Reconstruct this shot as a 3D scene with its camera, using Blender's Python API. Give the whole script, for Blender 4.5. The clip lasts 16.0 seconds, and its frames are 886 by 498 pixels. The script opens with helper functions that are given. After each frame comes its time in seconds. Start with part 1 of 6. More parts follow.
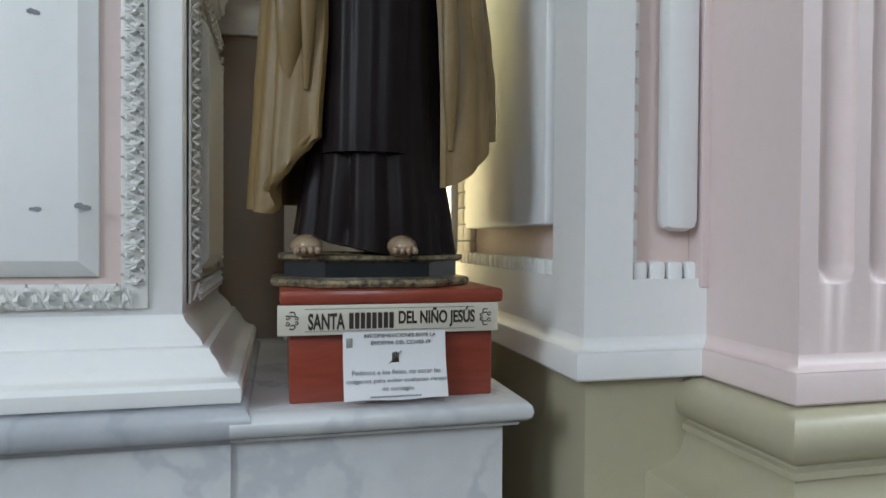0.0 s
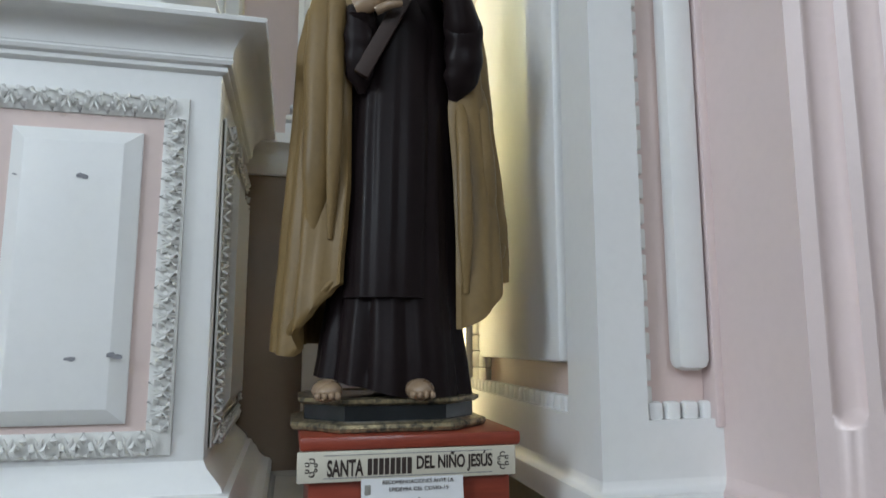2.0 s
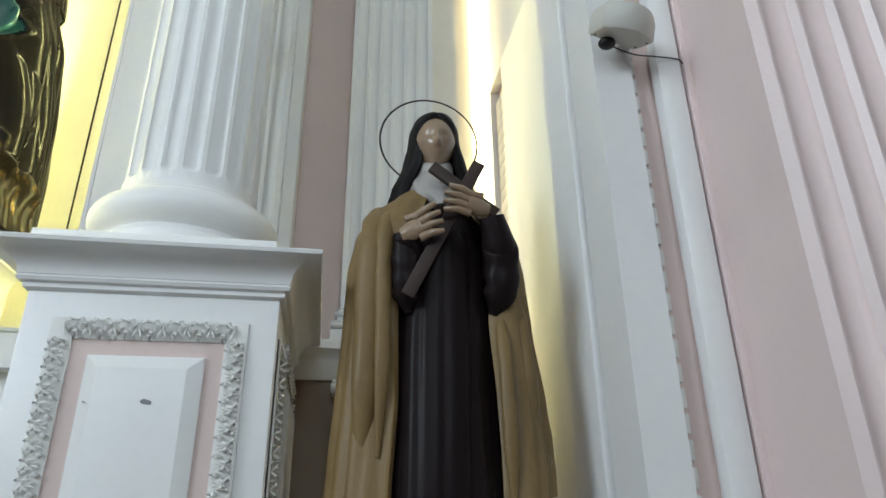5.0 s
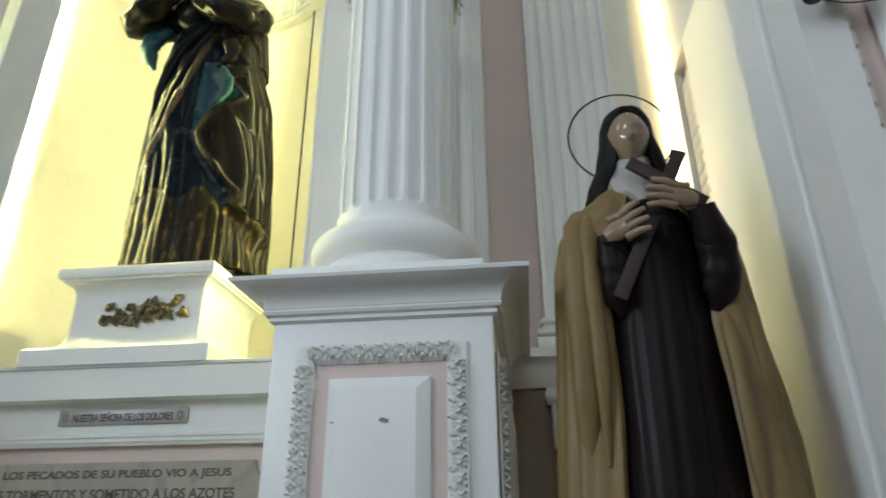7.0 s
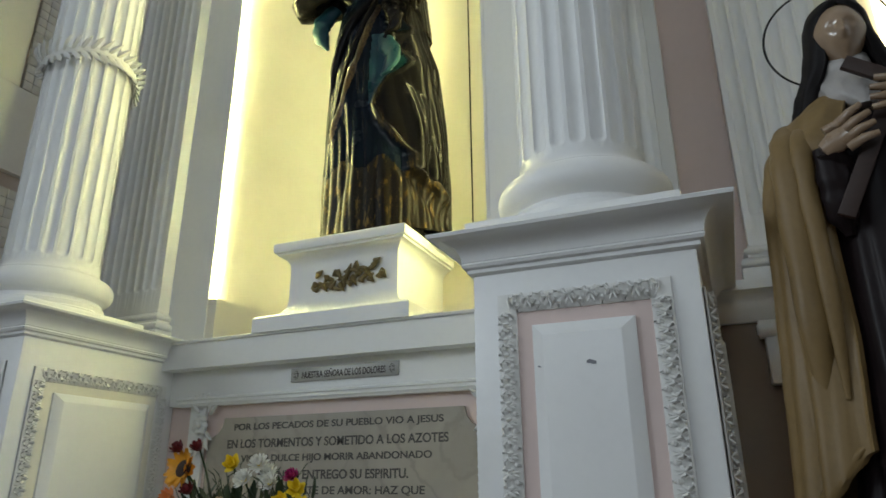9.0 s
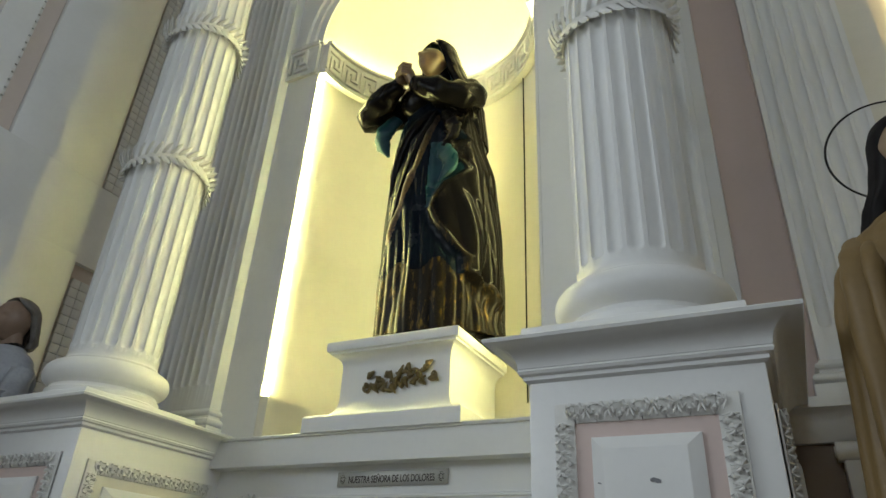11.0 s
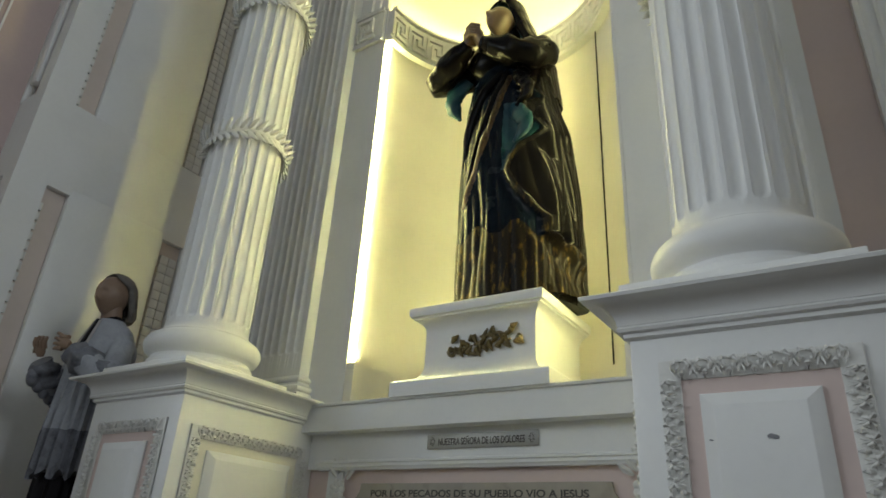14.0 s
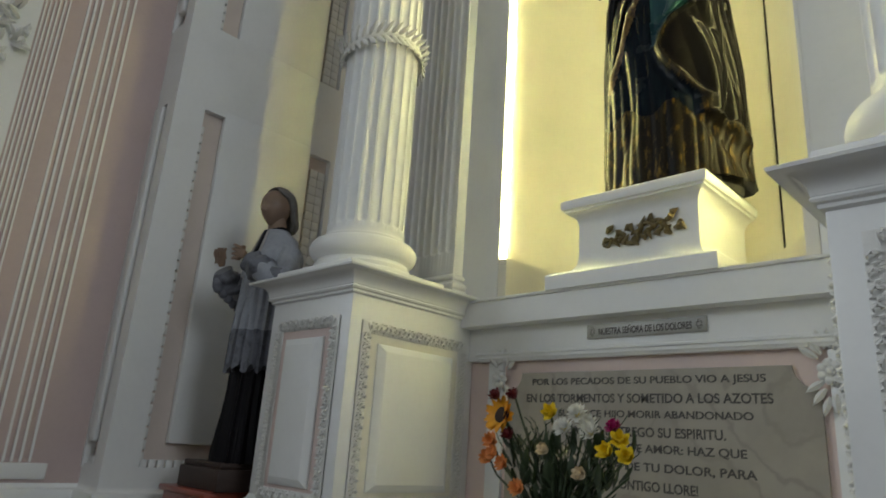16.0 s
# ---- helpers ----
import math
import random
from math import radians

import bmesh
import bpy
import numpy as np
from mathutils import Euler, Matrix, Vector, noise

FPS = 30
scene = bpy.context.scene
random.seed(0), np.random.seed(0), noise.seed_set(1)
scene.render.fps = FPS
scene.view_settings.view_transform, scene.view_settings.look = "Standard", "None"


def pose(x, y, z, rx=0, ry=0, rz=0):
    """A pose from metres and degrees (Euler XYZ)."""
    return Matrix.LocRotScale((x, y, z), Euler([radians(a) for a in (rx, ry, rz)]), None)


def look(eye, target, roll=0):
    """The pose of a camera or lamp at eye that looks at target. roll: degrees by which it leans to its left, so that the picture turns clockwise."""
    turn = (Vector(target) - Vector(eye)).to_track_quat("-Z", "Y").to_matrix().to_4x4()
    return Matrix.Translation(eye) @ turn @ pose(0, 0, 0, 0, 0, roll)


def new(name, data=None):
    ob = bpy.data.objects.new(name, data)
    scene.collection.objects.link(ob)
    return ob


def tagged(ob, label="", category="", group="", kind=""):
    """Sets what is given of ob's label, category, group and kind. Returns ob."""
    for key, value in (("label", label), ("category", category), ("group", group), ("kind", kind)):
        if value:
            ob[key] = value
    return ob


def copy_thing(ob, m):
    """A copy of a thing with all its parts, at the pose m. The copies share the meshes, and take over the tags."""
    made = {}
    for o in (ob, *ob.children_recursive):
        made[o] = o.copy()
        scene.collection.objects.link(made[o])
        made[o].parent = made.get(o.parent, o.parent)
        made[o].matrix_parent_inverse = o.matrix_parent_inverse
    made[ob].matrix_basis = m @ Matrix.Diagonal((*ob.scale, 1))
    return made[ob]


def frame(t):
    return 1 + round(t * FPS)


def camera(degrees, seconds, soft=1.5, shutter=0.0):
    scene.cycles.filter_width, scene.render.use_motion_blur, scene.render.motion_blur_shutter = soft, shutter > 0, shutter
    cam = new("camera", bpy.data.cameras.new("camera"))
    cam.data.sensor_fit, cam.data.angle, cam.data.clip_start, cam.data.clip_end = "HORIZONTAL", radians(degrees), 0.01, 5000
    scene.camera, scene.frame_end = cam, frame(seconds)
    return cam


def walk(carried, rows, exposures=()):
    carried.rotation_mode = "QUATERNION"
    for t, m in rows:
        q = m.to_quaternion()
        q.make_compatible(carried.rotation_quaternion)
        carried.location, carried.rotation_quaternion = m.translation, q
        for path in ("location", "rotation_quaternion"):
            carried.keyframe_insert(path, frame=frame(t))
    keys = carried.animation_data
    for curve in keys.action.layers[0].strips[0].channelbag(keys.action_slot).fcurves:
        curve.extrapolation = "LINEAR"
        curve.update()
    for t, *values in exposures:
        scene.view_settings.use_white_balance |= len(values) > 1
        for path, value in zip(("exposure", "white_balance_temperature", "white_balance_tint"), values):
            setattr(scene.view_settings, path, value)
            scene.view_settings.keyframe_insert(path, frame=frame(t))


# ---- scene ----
cam = camera(67.9, 16.0, 1.5, 0.4)
PATH = [
    (0, (0.032, 0.064, 1.514), (0.517, 2.004, 1.483), 0.4),
    (0.5, (0.029, 0.052, 1.539), (0.499, 1.995, 1.583), 0.3),
    (1, (0.014, 0.039, 1.565), (0.476, 1.98, 1.702), 0.3),
    (1.5, (0.011, 0.028, 1.581), (0.46, 1.966, 1.791), 0.3),
    (2, (0.009, 0.009, 1.601), (0.452, 1.939, 1.882), 0.0),
    (2.5, (0.001, -0.015, 1.629), (0.436, 1.903, 1.992), -0.0),
    (3, (-0.01, -0.037, 1.653), (0.41, 1.86, 2.13), 0.1),
    (3.5, (-0.014, -0.063, 1.675), (0.393, 1.798, 2.284), 0.5),
    (3.7, (-0.017, -0.073, 1.683), (0.38, 1.776, 2.332), 0.4),
    (6, (-0.057, -0.072, 1.672), (0.11, 1.748, 2.483), -1.5),
    (6.5, (-0.069, -0.081, 1.691), (-0.084, 1.754, 2.487), -0.9),
    (7, (-0.092, -0.076, 1.691), (-0.316, 1.741, 2.495), -0.4),
    (7.5, (-0.117, -0.076, 1.689), (-0.519, 1.714, 2.484), 0.0),
    (8, (-0.127, -0.074, 1.677), (-0.67, 1.695, 2.436), 0.4),
    (8.5, (-0.135, -0.073, 1.667), (-0.78, 1.687, 2.363), -0.1),
    (9, (-0.143, -0.091, 1.679), (-0.878, 1.644, 2.348), -0.4),
    (9.5, (-0.141, -0.076, 1.688), (-0.932, 1.586, 2.47), 0.8),
    (10, (-0.144, -0.082, 1.69), (-0.958, 1.521, 2.568), 2.1),
    (12.5, (-0.194, -0.122, 1.675), (-1.044, 1.41, 2.639), 3.2),
    (13, (-0.211, -0.117, 1.679), (-1.097, 1.411, 2.617), 3.3),
    (13.5, (-0.228, -0.123, 1.678), (-1.162, 1.399, 2.579), 3.5),
    (14, (-0.246, -0.113, 1.669), (-1.251, 1.392, 2.522), 3.5),
    (14.5, (-0.277, -0.14, 1.662), (-1.349, 1.347, 2.46), 3.5),
    (15, (-0.302, -0.148, 1.646), (-1.473, 1.3, 2.376), 4.0),
    (15.5, (-0.322, -0.122, 1.631), (-1.593, 1.271, 2.296), 4.3),
    (16, (-0.351, -0.146, 1.617), (-1.704, 1.213, 2.186), 3.9),
]
EXPOSURES = [(0, 0.04, 6450, 12), (3.7, 0.05, 6450, 12), (6, -0.10, 6500, 10), (7, -0.29, 6500, 10), (8, -0.58, 6500, 11), (10, -0.80, 6700, 11), (12.5, -0.99, 6850, 12), (14, -1.04, 6850, 12), (16, -0.97, 6850, 13)]
walk(cam, [(t, look(eye, target, roll)) for t, eye, target, roll in PATH], EXPOSURES)

# ---- world, lights, exposure ----
world = bpy.data.worlds.new("world")
scene.world = world
world.use_nodes = True
wn = world.node_tree
sky = wn.nodes.new("ShaderNodeTexSky")
sky.sky_type, sky.sun_disc, sky.sun_elevation, sky.sun_rotation = "NISHITA", False, radians(40), radians(230)
wn.links.new(sky.outputs[0], wn.nodes["Background"].inputs[0])
wn.nodes["Background"].inputs[1].default_value = 0.1


def window_light(name, m, sx, sy, power, color):
    d = bpy.data.lights.new(name, "AREA")
    d.shape, d.size, d.size_y, d.energy, d.color = "RECTANGLE", sx, sy, power, color
    ob = new(name, d)
    ob.matrix_world = m
    return ob


DAY = (0.78, 0.91, 1.0)
window_light("window_light_west", look((-6.75, -3.6, 5.0), (0, 1.5, 2.2)), 2.2, 3.4, 330, DAY)
window_light("window_light_south", look((0.2, -7.7, 5.8), (0.2, 1.6, 3.0)), 2.6, 3.2, 150, DAY)
window_light("window_light_southwest", look((-5.6, -7.7, 5.8), (0.3, 1.6, 2.2)), 2.0, 3.2, 80, DAY)
# added fill lamp that brightens the left bay past the right pier
window_light("fill_light_east", look((4.75, 0.1, 4.6), (-4.2, 1.0, 3.0)), 1.6, 2.8, 210, DAY)

# ---- materials ----


def nodes_of(name):
    m = bpy.data.materials.new(name)
    m.use_nodes = True
    nt = m.node_tree
    return m, nt, nt.nodes["Principled BSDF"]


def noise_node(nt, scale, detail=4.0, rough=0.55, stretch=(1, 1, 1)):
    co = nt.nodes.new("ShaderNodeTexCoord")
    mp = nt.nodes.new("ShaderNodeMapping")
    mp.inputs["Scale"].default_value = stretch
    n = nt.nodes.new("ShaderNodeTexNoise")
    n.inputs["Scale"].default_value, n.inputs["Detail"].default_value, n.inputs["Roughness"].default_value = scale, detail, rough
    nt.links.new(co.outputs["Object"], mp.inputs[0])
    nt.links.new(mp.outputs[0], n.inputs["Vector"])
    return n


def ramp_node(nt, src, stops):
    r = nt.nodes.new("ShaderNodeValToRGB")
    els = r.color_ramp.elements
    while len(els) < len(stops):
        els.new(0.5)
    for e, (p, c) in zip(els, stops):
        e.position, e.color = p, (*c, 1)
    nt.links.new(src, r.inputs[0])
    return r


def mix_node(nt, fac, a, b, mode="MIX"):
    n = nt.nodes.new("ShaderNodeMix")
    n.data_type, n.blend_type = "RGBA", mode
    if isinstance(fac, (int, float)):
        n.inputs[0].default_value = fac
    else:
        nt.links.new(fac, n.inputs[0])
    for sock, v in ((n.inputs[6], a), (n.inputs[7], b)):
        if isinstance(v, tuple):
            sock.default_value = (*v, 1)
        else:
            nt.links.new(v, sock)
    return n.outputs[2]


def add_bump(nt, bsdf, src, strength, dist=0.002):
    b = nt.nodes.new("ShaderNodeBump")
    b.inputs["Strength"].default_value, b.inputs["Distance"].default_value = strength, dist
    nt.links.new(src, b.inputs["Height"])
    nt.links.new(b.outputs[0], bsdf.inputs["Normal"])


def paint(name, color, rough=0.45, wear=0.10, bump=0.25, big=2.2, fine=38.0, metal=0.0, coat=0.0, dark=None, spec=0.5):
    """Painted plaster or wood: two scales of tint, brushed relief, uneven gloss."""
    m, nt, b = nodes_of(name)
    n1 = noise_node(nt, big, 5)
    n2 = noise_node(nt, fine, 6, 0.6)
    dk = dark or tuple(c * (1 - wear * 1.6) for c in color)
    lt = tuple(min(1, c * (1 + wear * 0.5)) for c in color)
    c1 = ramp_node(nt, n1.outputs[0], [(0.30, dk), (0.50, color), (0.72, lt)])
    c2 = ramp_node(nt, n2.outputs[0], [(0.30, tuple(c * (1 - wear) for c in color)), (0.55, color)])
    nt.links.new(mix_node(nt, 0.4, c1.outputs[0], c2.outputs[0]), b.inputs["Base Color"])
    rr = ramp_node(nt, n1.outputs[0], [(0.2, (max(0.03, rough - 0.1),) * 3), (0.8, (min(1, rough + 0.12),) * 3)])
    nt.links.new(rr.outputs[0], b.inputs["Roughness"])
    b.inputs["Metallic"].default_value = metal
    b.inputs["Specular IOR Level"].default_value = spec
    b.inputs["Coat Weight"].default_value = coat
    b.inputs["Coat Roughness"].default_value = 0.12
    add_bump(nt, b, n2.outputs[0], bump)
    return m


def marble(name, base, vein, scale=2.6):
    m, nt, b = nodes_of(name)
    n0 = noise_node(nt, scale, 8, 0.62)
    w = nt.nodes.new("ShaderNodeTexWave")
    w.wave_type, w.bands_direction = "BANDS", "DIAGONAL"
    w.inputs["Scale"].default_value, w.inputs["Distortion"].default_value = 1.5, 16
    w.inputs["Detail"].default_value, w.inputs["Detail Scale"].default_value = 5, 1.6
    co = nt.nodes.new("ShaderNodeTexCoord")
    nt.links.new(co.outputs["Object"], w.inputs["Vector"])
    cl = ramp_node(nt, n0.outputs[0], [(0.3, tuple(c * 0.80 for c in base)), (0.6, base)])
    vn = ramp_node(nt, w.outputs[0], [(0.0, (1, 1, 1)), (0.07, (0.25,) * 3), (0.2, (0, 0, 0))])
    nt.links.new(mix_node(nt, vn.outputs[0], cl.outputs[0], vein), b.inputs["Base Color"])
    b.inputs["Roughness"].default_value = 0.22
    add_bump(nt, b, n0.outputs[0], 0.05)
    return m


def wood(name, a, c, rough=0.35, coat=0.25):
    m, nt, b = nodes_of(name)
    n = noise_node(nt, 9, 6, 0.65, (1.2, 1, 9))
    n2 = noise_node(nt, 3, 3)
    r = ramp_node(nt, n.outputs[0], [(0.3, a), (0.7, c)])
    d = ramp_node(nt, n2.outputs[0], [(0.3, tuple(v * 0.8 for v in a)), (0.7, c)])
    nt.links.new(mix_node(nt, 0.4, r.outputs[0], d.outputs[0]), b.inputs["Base Color"])
    b.inputs["Roughness"].default_value = rough
    b.inputs["Coat Weight"].default_value = coat
    add_bump(nt, b, n.outputs[0], 0.15)
    return m


def gilded(name, ground, gold, cover=0.52, scale=30.0, rough=0.22, coat=0.5, stretch=(1, 1, 1)):
    """Dark lacquer with worn gilding in flecks and scrolls."""
    m, nt, b = nodes_of(name)
    n = noise_node(nt, scale, 5, 0.6, stretch)
    v = nt.nodes.new("ShaderNodeTexVoronoi")
    v.feature = "DISTANCE_TO_EDGE"
    v.inputs["Scale"].default_value = scale * 0.8
    co = nt.nodes.new("ShaderNodeTexCoord")
    nt.links.new(co.outputs["Object"], v.inputs["Vector"])
    f1 = ramp_node(nt, n.outputs[0], [(cover - 0.10, (0, 0, 0)), (cover + 0.10, (1, 1, 1))])
    f2 = ramp_node(nt, v.outputs[0], [(0.04, (1, 1, 1)), (0.10, (0, 0, 0))])
    f = mix_node(nt, 0.25 if cover < 0.6 else 0.03, f1.outputs[0], f2.outputs[0])
    nt.links.new(mix_node(nt, f, ground, gold), b.inputs["Base Color"])
    mt = nt.nodes.new("ShaderNodeMath")
    mt.operation = "MULTIPLY"
    mt.inputs[1].default_value = 0.8
    nt.links.new(f, mt.inputs[0])
    nt.links.new(mt.outputs[0], b.inputs["Metallic"])
    b.inputs["Roughness"].default_value = rough
    b.inputs["Specular IOR Level"].default_value = 0.12
    b.inputs["Coat Weight"].default_value = coat
    b.inputs["Coat Roughness"].default_value = 0.1
    add_bump(nt, b, n.outputs[0], 0.3)
    return m


def glow(name, color, strength):
    m = bpy.data.materials.new(name)
    m.use_nodes = True
    nt = m.node_tree
    nt.nodes.remove(nt.nodes["Principled BSDF"])
    e = nt.nodes.new("ShaderNodeEmission")
    e.inputs[0].default_value, e.inputs[1].default_value = (*color, 1), strength
    nt.links.new(e.outputs[0], nt.nodes["Material Output"].inputs[0])
    return m


def glass(name):
    m, nt, b = nodes_of(name)
    b.inputs["Transmission Weight"].default_value, b.inputs["Roughness"].default_value = 1.0, 0.02
    return m


WHITE = paint("white_gloss_paint", (0.80, 0.80, 0.79), 0.38, 0.05, 0.22)
CREAM = paint("cream_paint", (0.78, 0.75, 0.66), 0.42, 0.06, 0.22)
STUCCO = paint("stucco_relief_paint", (0.76, 0.75, 0.72), 0.5, 0.10, 0.5, 12, 90)
PINK = paint("pale_pink_paint", (0.70, 0.56, 0.52), 0.5, 0.06, 0.25)
# slightly paler than PINK, for the left bay's sunk ground
PALEPINK = paint("lighter_pink_paint", (0.68, 0.585, 0.53), 0.5, 0.06, 0.25)
# PIER's pink darkened: the left pier's shade is put into the colour
PIERSHADE = paint("shaded_pier_pink_paint", (0.52, 0.405, 0.385), 0.5, 0.08, 0.25)
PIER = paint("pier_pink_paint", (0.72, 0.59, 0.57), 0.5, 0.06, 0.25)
DADO = paint("olive_beige_paint", (0.44, 0.40, 0.28), 0.42, 0.08, 0.3)
CHIP = paint("chipped_plaster_grey", (0.25, 0.25, 0.27), 0.7, 0.2, 0.6, 30, 120)
MARBLE = marble("white_veined_marble", (0.70, 0.71, 0.72), (0.55, 0.565, 0.59))
GREYMARBLE = marble("grey_marble", (0.46, 0.48, 0.51), (0.37, 0.39, 0.42), 4)
PLAQUE = marble("weathered_plaque_marble", (0.41, 0.372, 0.318), (0.33, 0.30, 0.258), 3)
# brown for the recess wall below its ledge, darker than PINK above
TAN = paint("brown_lower_wall", (0.27, 0.20, 0.14), 0.5, 0.10, 0.25)
REDWOOD = wood("red_stained_wood", (0.20, 0.032, 0.018), (0.34, 0.065, 0.035))
FLOORMAT = marble("polished_floor_marble", (0.090, 0.066, 0.052), (0.06, 0.044, 0.035), 1.2)
# wall colour lowered to weaken the bounce in the room
NAVE = paint("darkened_nave_plaster", (0.34, 0.33, 0.32), 0.6, 0.08, 0.2)
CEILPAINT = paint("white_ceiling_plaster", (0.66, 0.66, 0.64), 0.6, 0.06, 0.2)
HABIT = paint("dark_brown_habit_paint", (0.0145, 0.0096, 0.0100), 0.36, 0.25, 0.12, 6, 60, spec=0.10)
MANTLE = paint("ochre_mantle_paint", (0.215, 0.140, 0.056), 0.45, 0.18, 0.2, 5, 60, spec=0.35)
VEIL = paint("black_veil_paint", (0.0105, 0.0088, 0.0090), 0.5, 0.2, 0.2, 6, 60, spec=0.12)
SKIN = paint("glossy_skin_paint", (0.30, 0.205, 0.130), 0.24, 0.12, 0.1, 8, 60, coat=0.6)
LINEN = paint("white_linen_paint", (0.38, 0.355, 0.335), 0.4, 0.1, 0.2, 10, 80, coat=0.3)
CROSSWOOD = wood("dark_cross_wood", (0.024, 0.012, 0.009), (0.042, 0.021, 0.015), 0.6, 0.0)
IRON = paint("black_iron", (0.015, 0.014, 0.014), 0.4, 0.1, 0.1, metal=0.6)
BASEBLACK = paint("black_lacquer_base", (0.014, 0.018, 0.021), 0.22, 0.3, 0.2, 9, 60, coat=0.5)
BASEGILT = gilded("worn_gilt_edge", (0.05, 0.045, 0.035), (0.42, 0.34, 0.20), 0.50, 40, 0.3)
BLUEROBE = paint("midnight_blue_robe_lacquer", (0.0030, 0.0062, 0.0115), 0.22, 0.35, 0.12, 5, 40, spec=0.10, dark=(0.0045, 0.0038, 0.0025))
DARKCLOAK = paint("black_cloak_lacquer", (0.0044, 0.0040, 0.0040), 0.21, 0.35, 0.10, 5, 40, spec=0.08, dark=(0.0042, 0.0032, 0.0020))
GOLDHEM = gilded("gold_brocade_hem", (0.0050, 0.0038, 0.0024), (0.110, 0.073, 0.020), 0.64, 46, 0.34, 0.0, (1, 1, 0.3))
BROCADE = gilded("dark_brown_brocade_border", (0.020, 0.013, 0.010), (0.075, 0.050, 0.026), 0.50, 70, 0.35, 0.1)
TEAL = paint("teal_lining_paint", (0.010, 0.048, 0.062), 0.32, 0.25, 0.2, 8, 60, spec=0.25)
STATUESKIN = paint("shaded_olive_skin_paint", (0.115, 0.073, 0.040), 0.35, 0.15, 0.1, 8, 60, coat=0.2)
SURPLICE = paint("grey_lace_surplice_paint", (0.32, 0.335, 0.37), 0.5, 0.3, 0.6, 9, 55, coat=0.1)
LACE = paint("dark_lace_paint", (0.15, 0.155, 0.18), 0.5, 0.5, 0.8, 24, 60)
CASSOCK = paint("black_cassock_paint", (0.007, 0.006, 0.0075), 0.45, 0.25, 0.2, 6, 60, spec=0.15)
OLDSKIN = paint("brown_skin_paint", (0.25, 0.165, 0.115), 0.5, 0.12, 0.1, 8, 60)
GREYHAIR = paint("grey_hair_paint", (0.15, 0.138, 0.122), 0.5, 0.25, 0.5, 20, 90)
GOLD = paint("antique_gold_leaf", (0.20, 0.155, 0.070), 0.48, 0.3, 0.4, 20, 90, metal=0.3)
SIGNCREAM = paint("cream_sign_board", (0.62, 0.58, 0.48), 0.4, 0.06, 0.1, 6, 60)
SIGNSILVER = paint("silver_grey_sign_plate", (0.36, 0.35, 0.32), 0.35, 0.15, 0.2, 8, 60, metal=0.3)
INK = paint("dark_brown_ink", (0.035, 0.022, 0.018), 0.5, 0.1, 0.05)
GREYINK = paint("grey_print_ink", (0.22, 0.22, 0.23), 0.6, 0.1, 0.05)
LETTERS = paint("dark_engraved_letters", (0.075, 0.068, 0.060), 0.6, 0.2, 0.2, 20, 90)
PAPER = paint("white_paper", (0.74, 0.74, 0.75), 0.6, 0.03, 0.1, 5, 60)
PLASTIC = paint("ivory_plastic", (0.60, 0.59, 0.54), 0.35, 0.05, 0.05)
BLACKPL = paint("black_plastic", (0.012, 0.012, 0.013), 0.3, 0.1, 0.05)
LEAF = paint("dark_green_leaf", (0.030, 0.052, 0.020), 0.45, 0.35, 0.3, 14, 60)
SUNPETAL = paint("sunflower_petal", (0.75, 0.33, 0.012), 0.5, 0.25, 0.2, 30, 90)
ORANGEP = paint("orange_petal", (0.74, 0.30, 0.10), 0.5, 0.25, 0.2, 30, 90)
WHITEP = paint("white_petal", (0.78, 0.77, 0.72), 0.5, 0.06, 0.2, 30, 90)
YELLOWP = paint("yellow_petal", (0.80, 0.60, 0.03), 0.5, 0.15, 0.2, 30, 90)
MAGENTAP = paint("magenta_petal", (0.36, 0.012, 0.12), 0.5, 0.25, 0.2, 30, 90)
DARKREDP = paint("dark_red_petal", (0.13, 0.008, 0.012), 0.5, 0.25, 0.2, 30, 90)
CREAMP = paint("cream_rose_petal", (0.72, 0.60, 0.42), 0.5, 0.1, 0.2, 30, 90)
SEED = paint("dark_seed_head", (0.035, 0.018, 0.010), 0.8, 0.4, 0.8, 60, 160)
CERAMIC = paint("white_ceramic", (0.7, 0.7, 0.68), 0.15, 0.03, 0.03)
LED = glow("yellow_led_strip", (0.98, 0.94, 0.38), 230)
SLIT = glow("warm_white_led_strip", (1.0, 0.86, 0.46), 11)
DIMSLIT = glow("dim_warm_led_strip", (1.0, 0.84, 0.42), 3.5)
GLASS = glass("window_glass")

# ---- building helpers ----
ORIGIN = {}


def thing(name, base, label, category, group="", kind=""):
    ob = new(name)
    ob.location = base
    ob.empty_display_size = 0.1
    ORIGIN[ob] = Vector(base)
    return tagged(ob, label, category, group, kind)


def finish(bm, name, mats, sharp=38):
    bmesh.ops.recalc_face_normals(bm, faces=bm.faces)
    me = bpy.data.meshes.new(name)
    bm.to_mesh(me)
    bm.free()
    for m in mats if isinstance(mats, (list, tuple)) else [mats]:
        me.materials.append(m)
    me.polygons.foreach_set("use_smooth", [True] * len(me.polygons))
    me.set_sharp_from_angle(angle=radians(sharp))
    return me


def place(ob, parent):
    if parent is not None:
        ob.parent = parent
        ob.matrix_parent_inverse = Matrix.Translation(-ORIGIN.get(parent, Vector((0, 0, 0))))
    return ob


def part(name, bm, mats, parent=None, label="", sharp=38):
    ob = new(name, finish(bm, name, mats, sharp))
    if label:
        tagged(ob, label)
    return place(ob, parent)


def solid(name, bm, mats, label, category, group="", kind="", sharp=38):
    return tagged(new(name, finish(bm, name, mats, sharp)), label, category, group, kind)


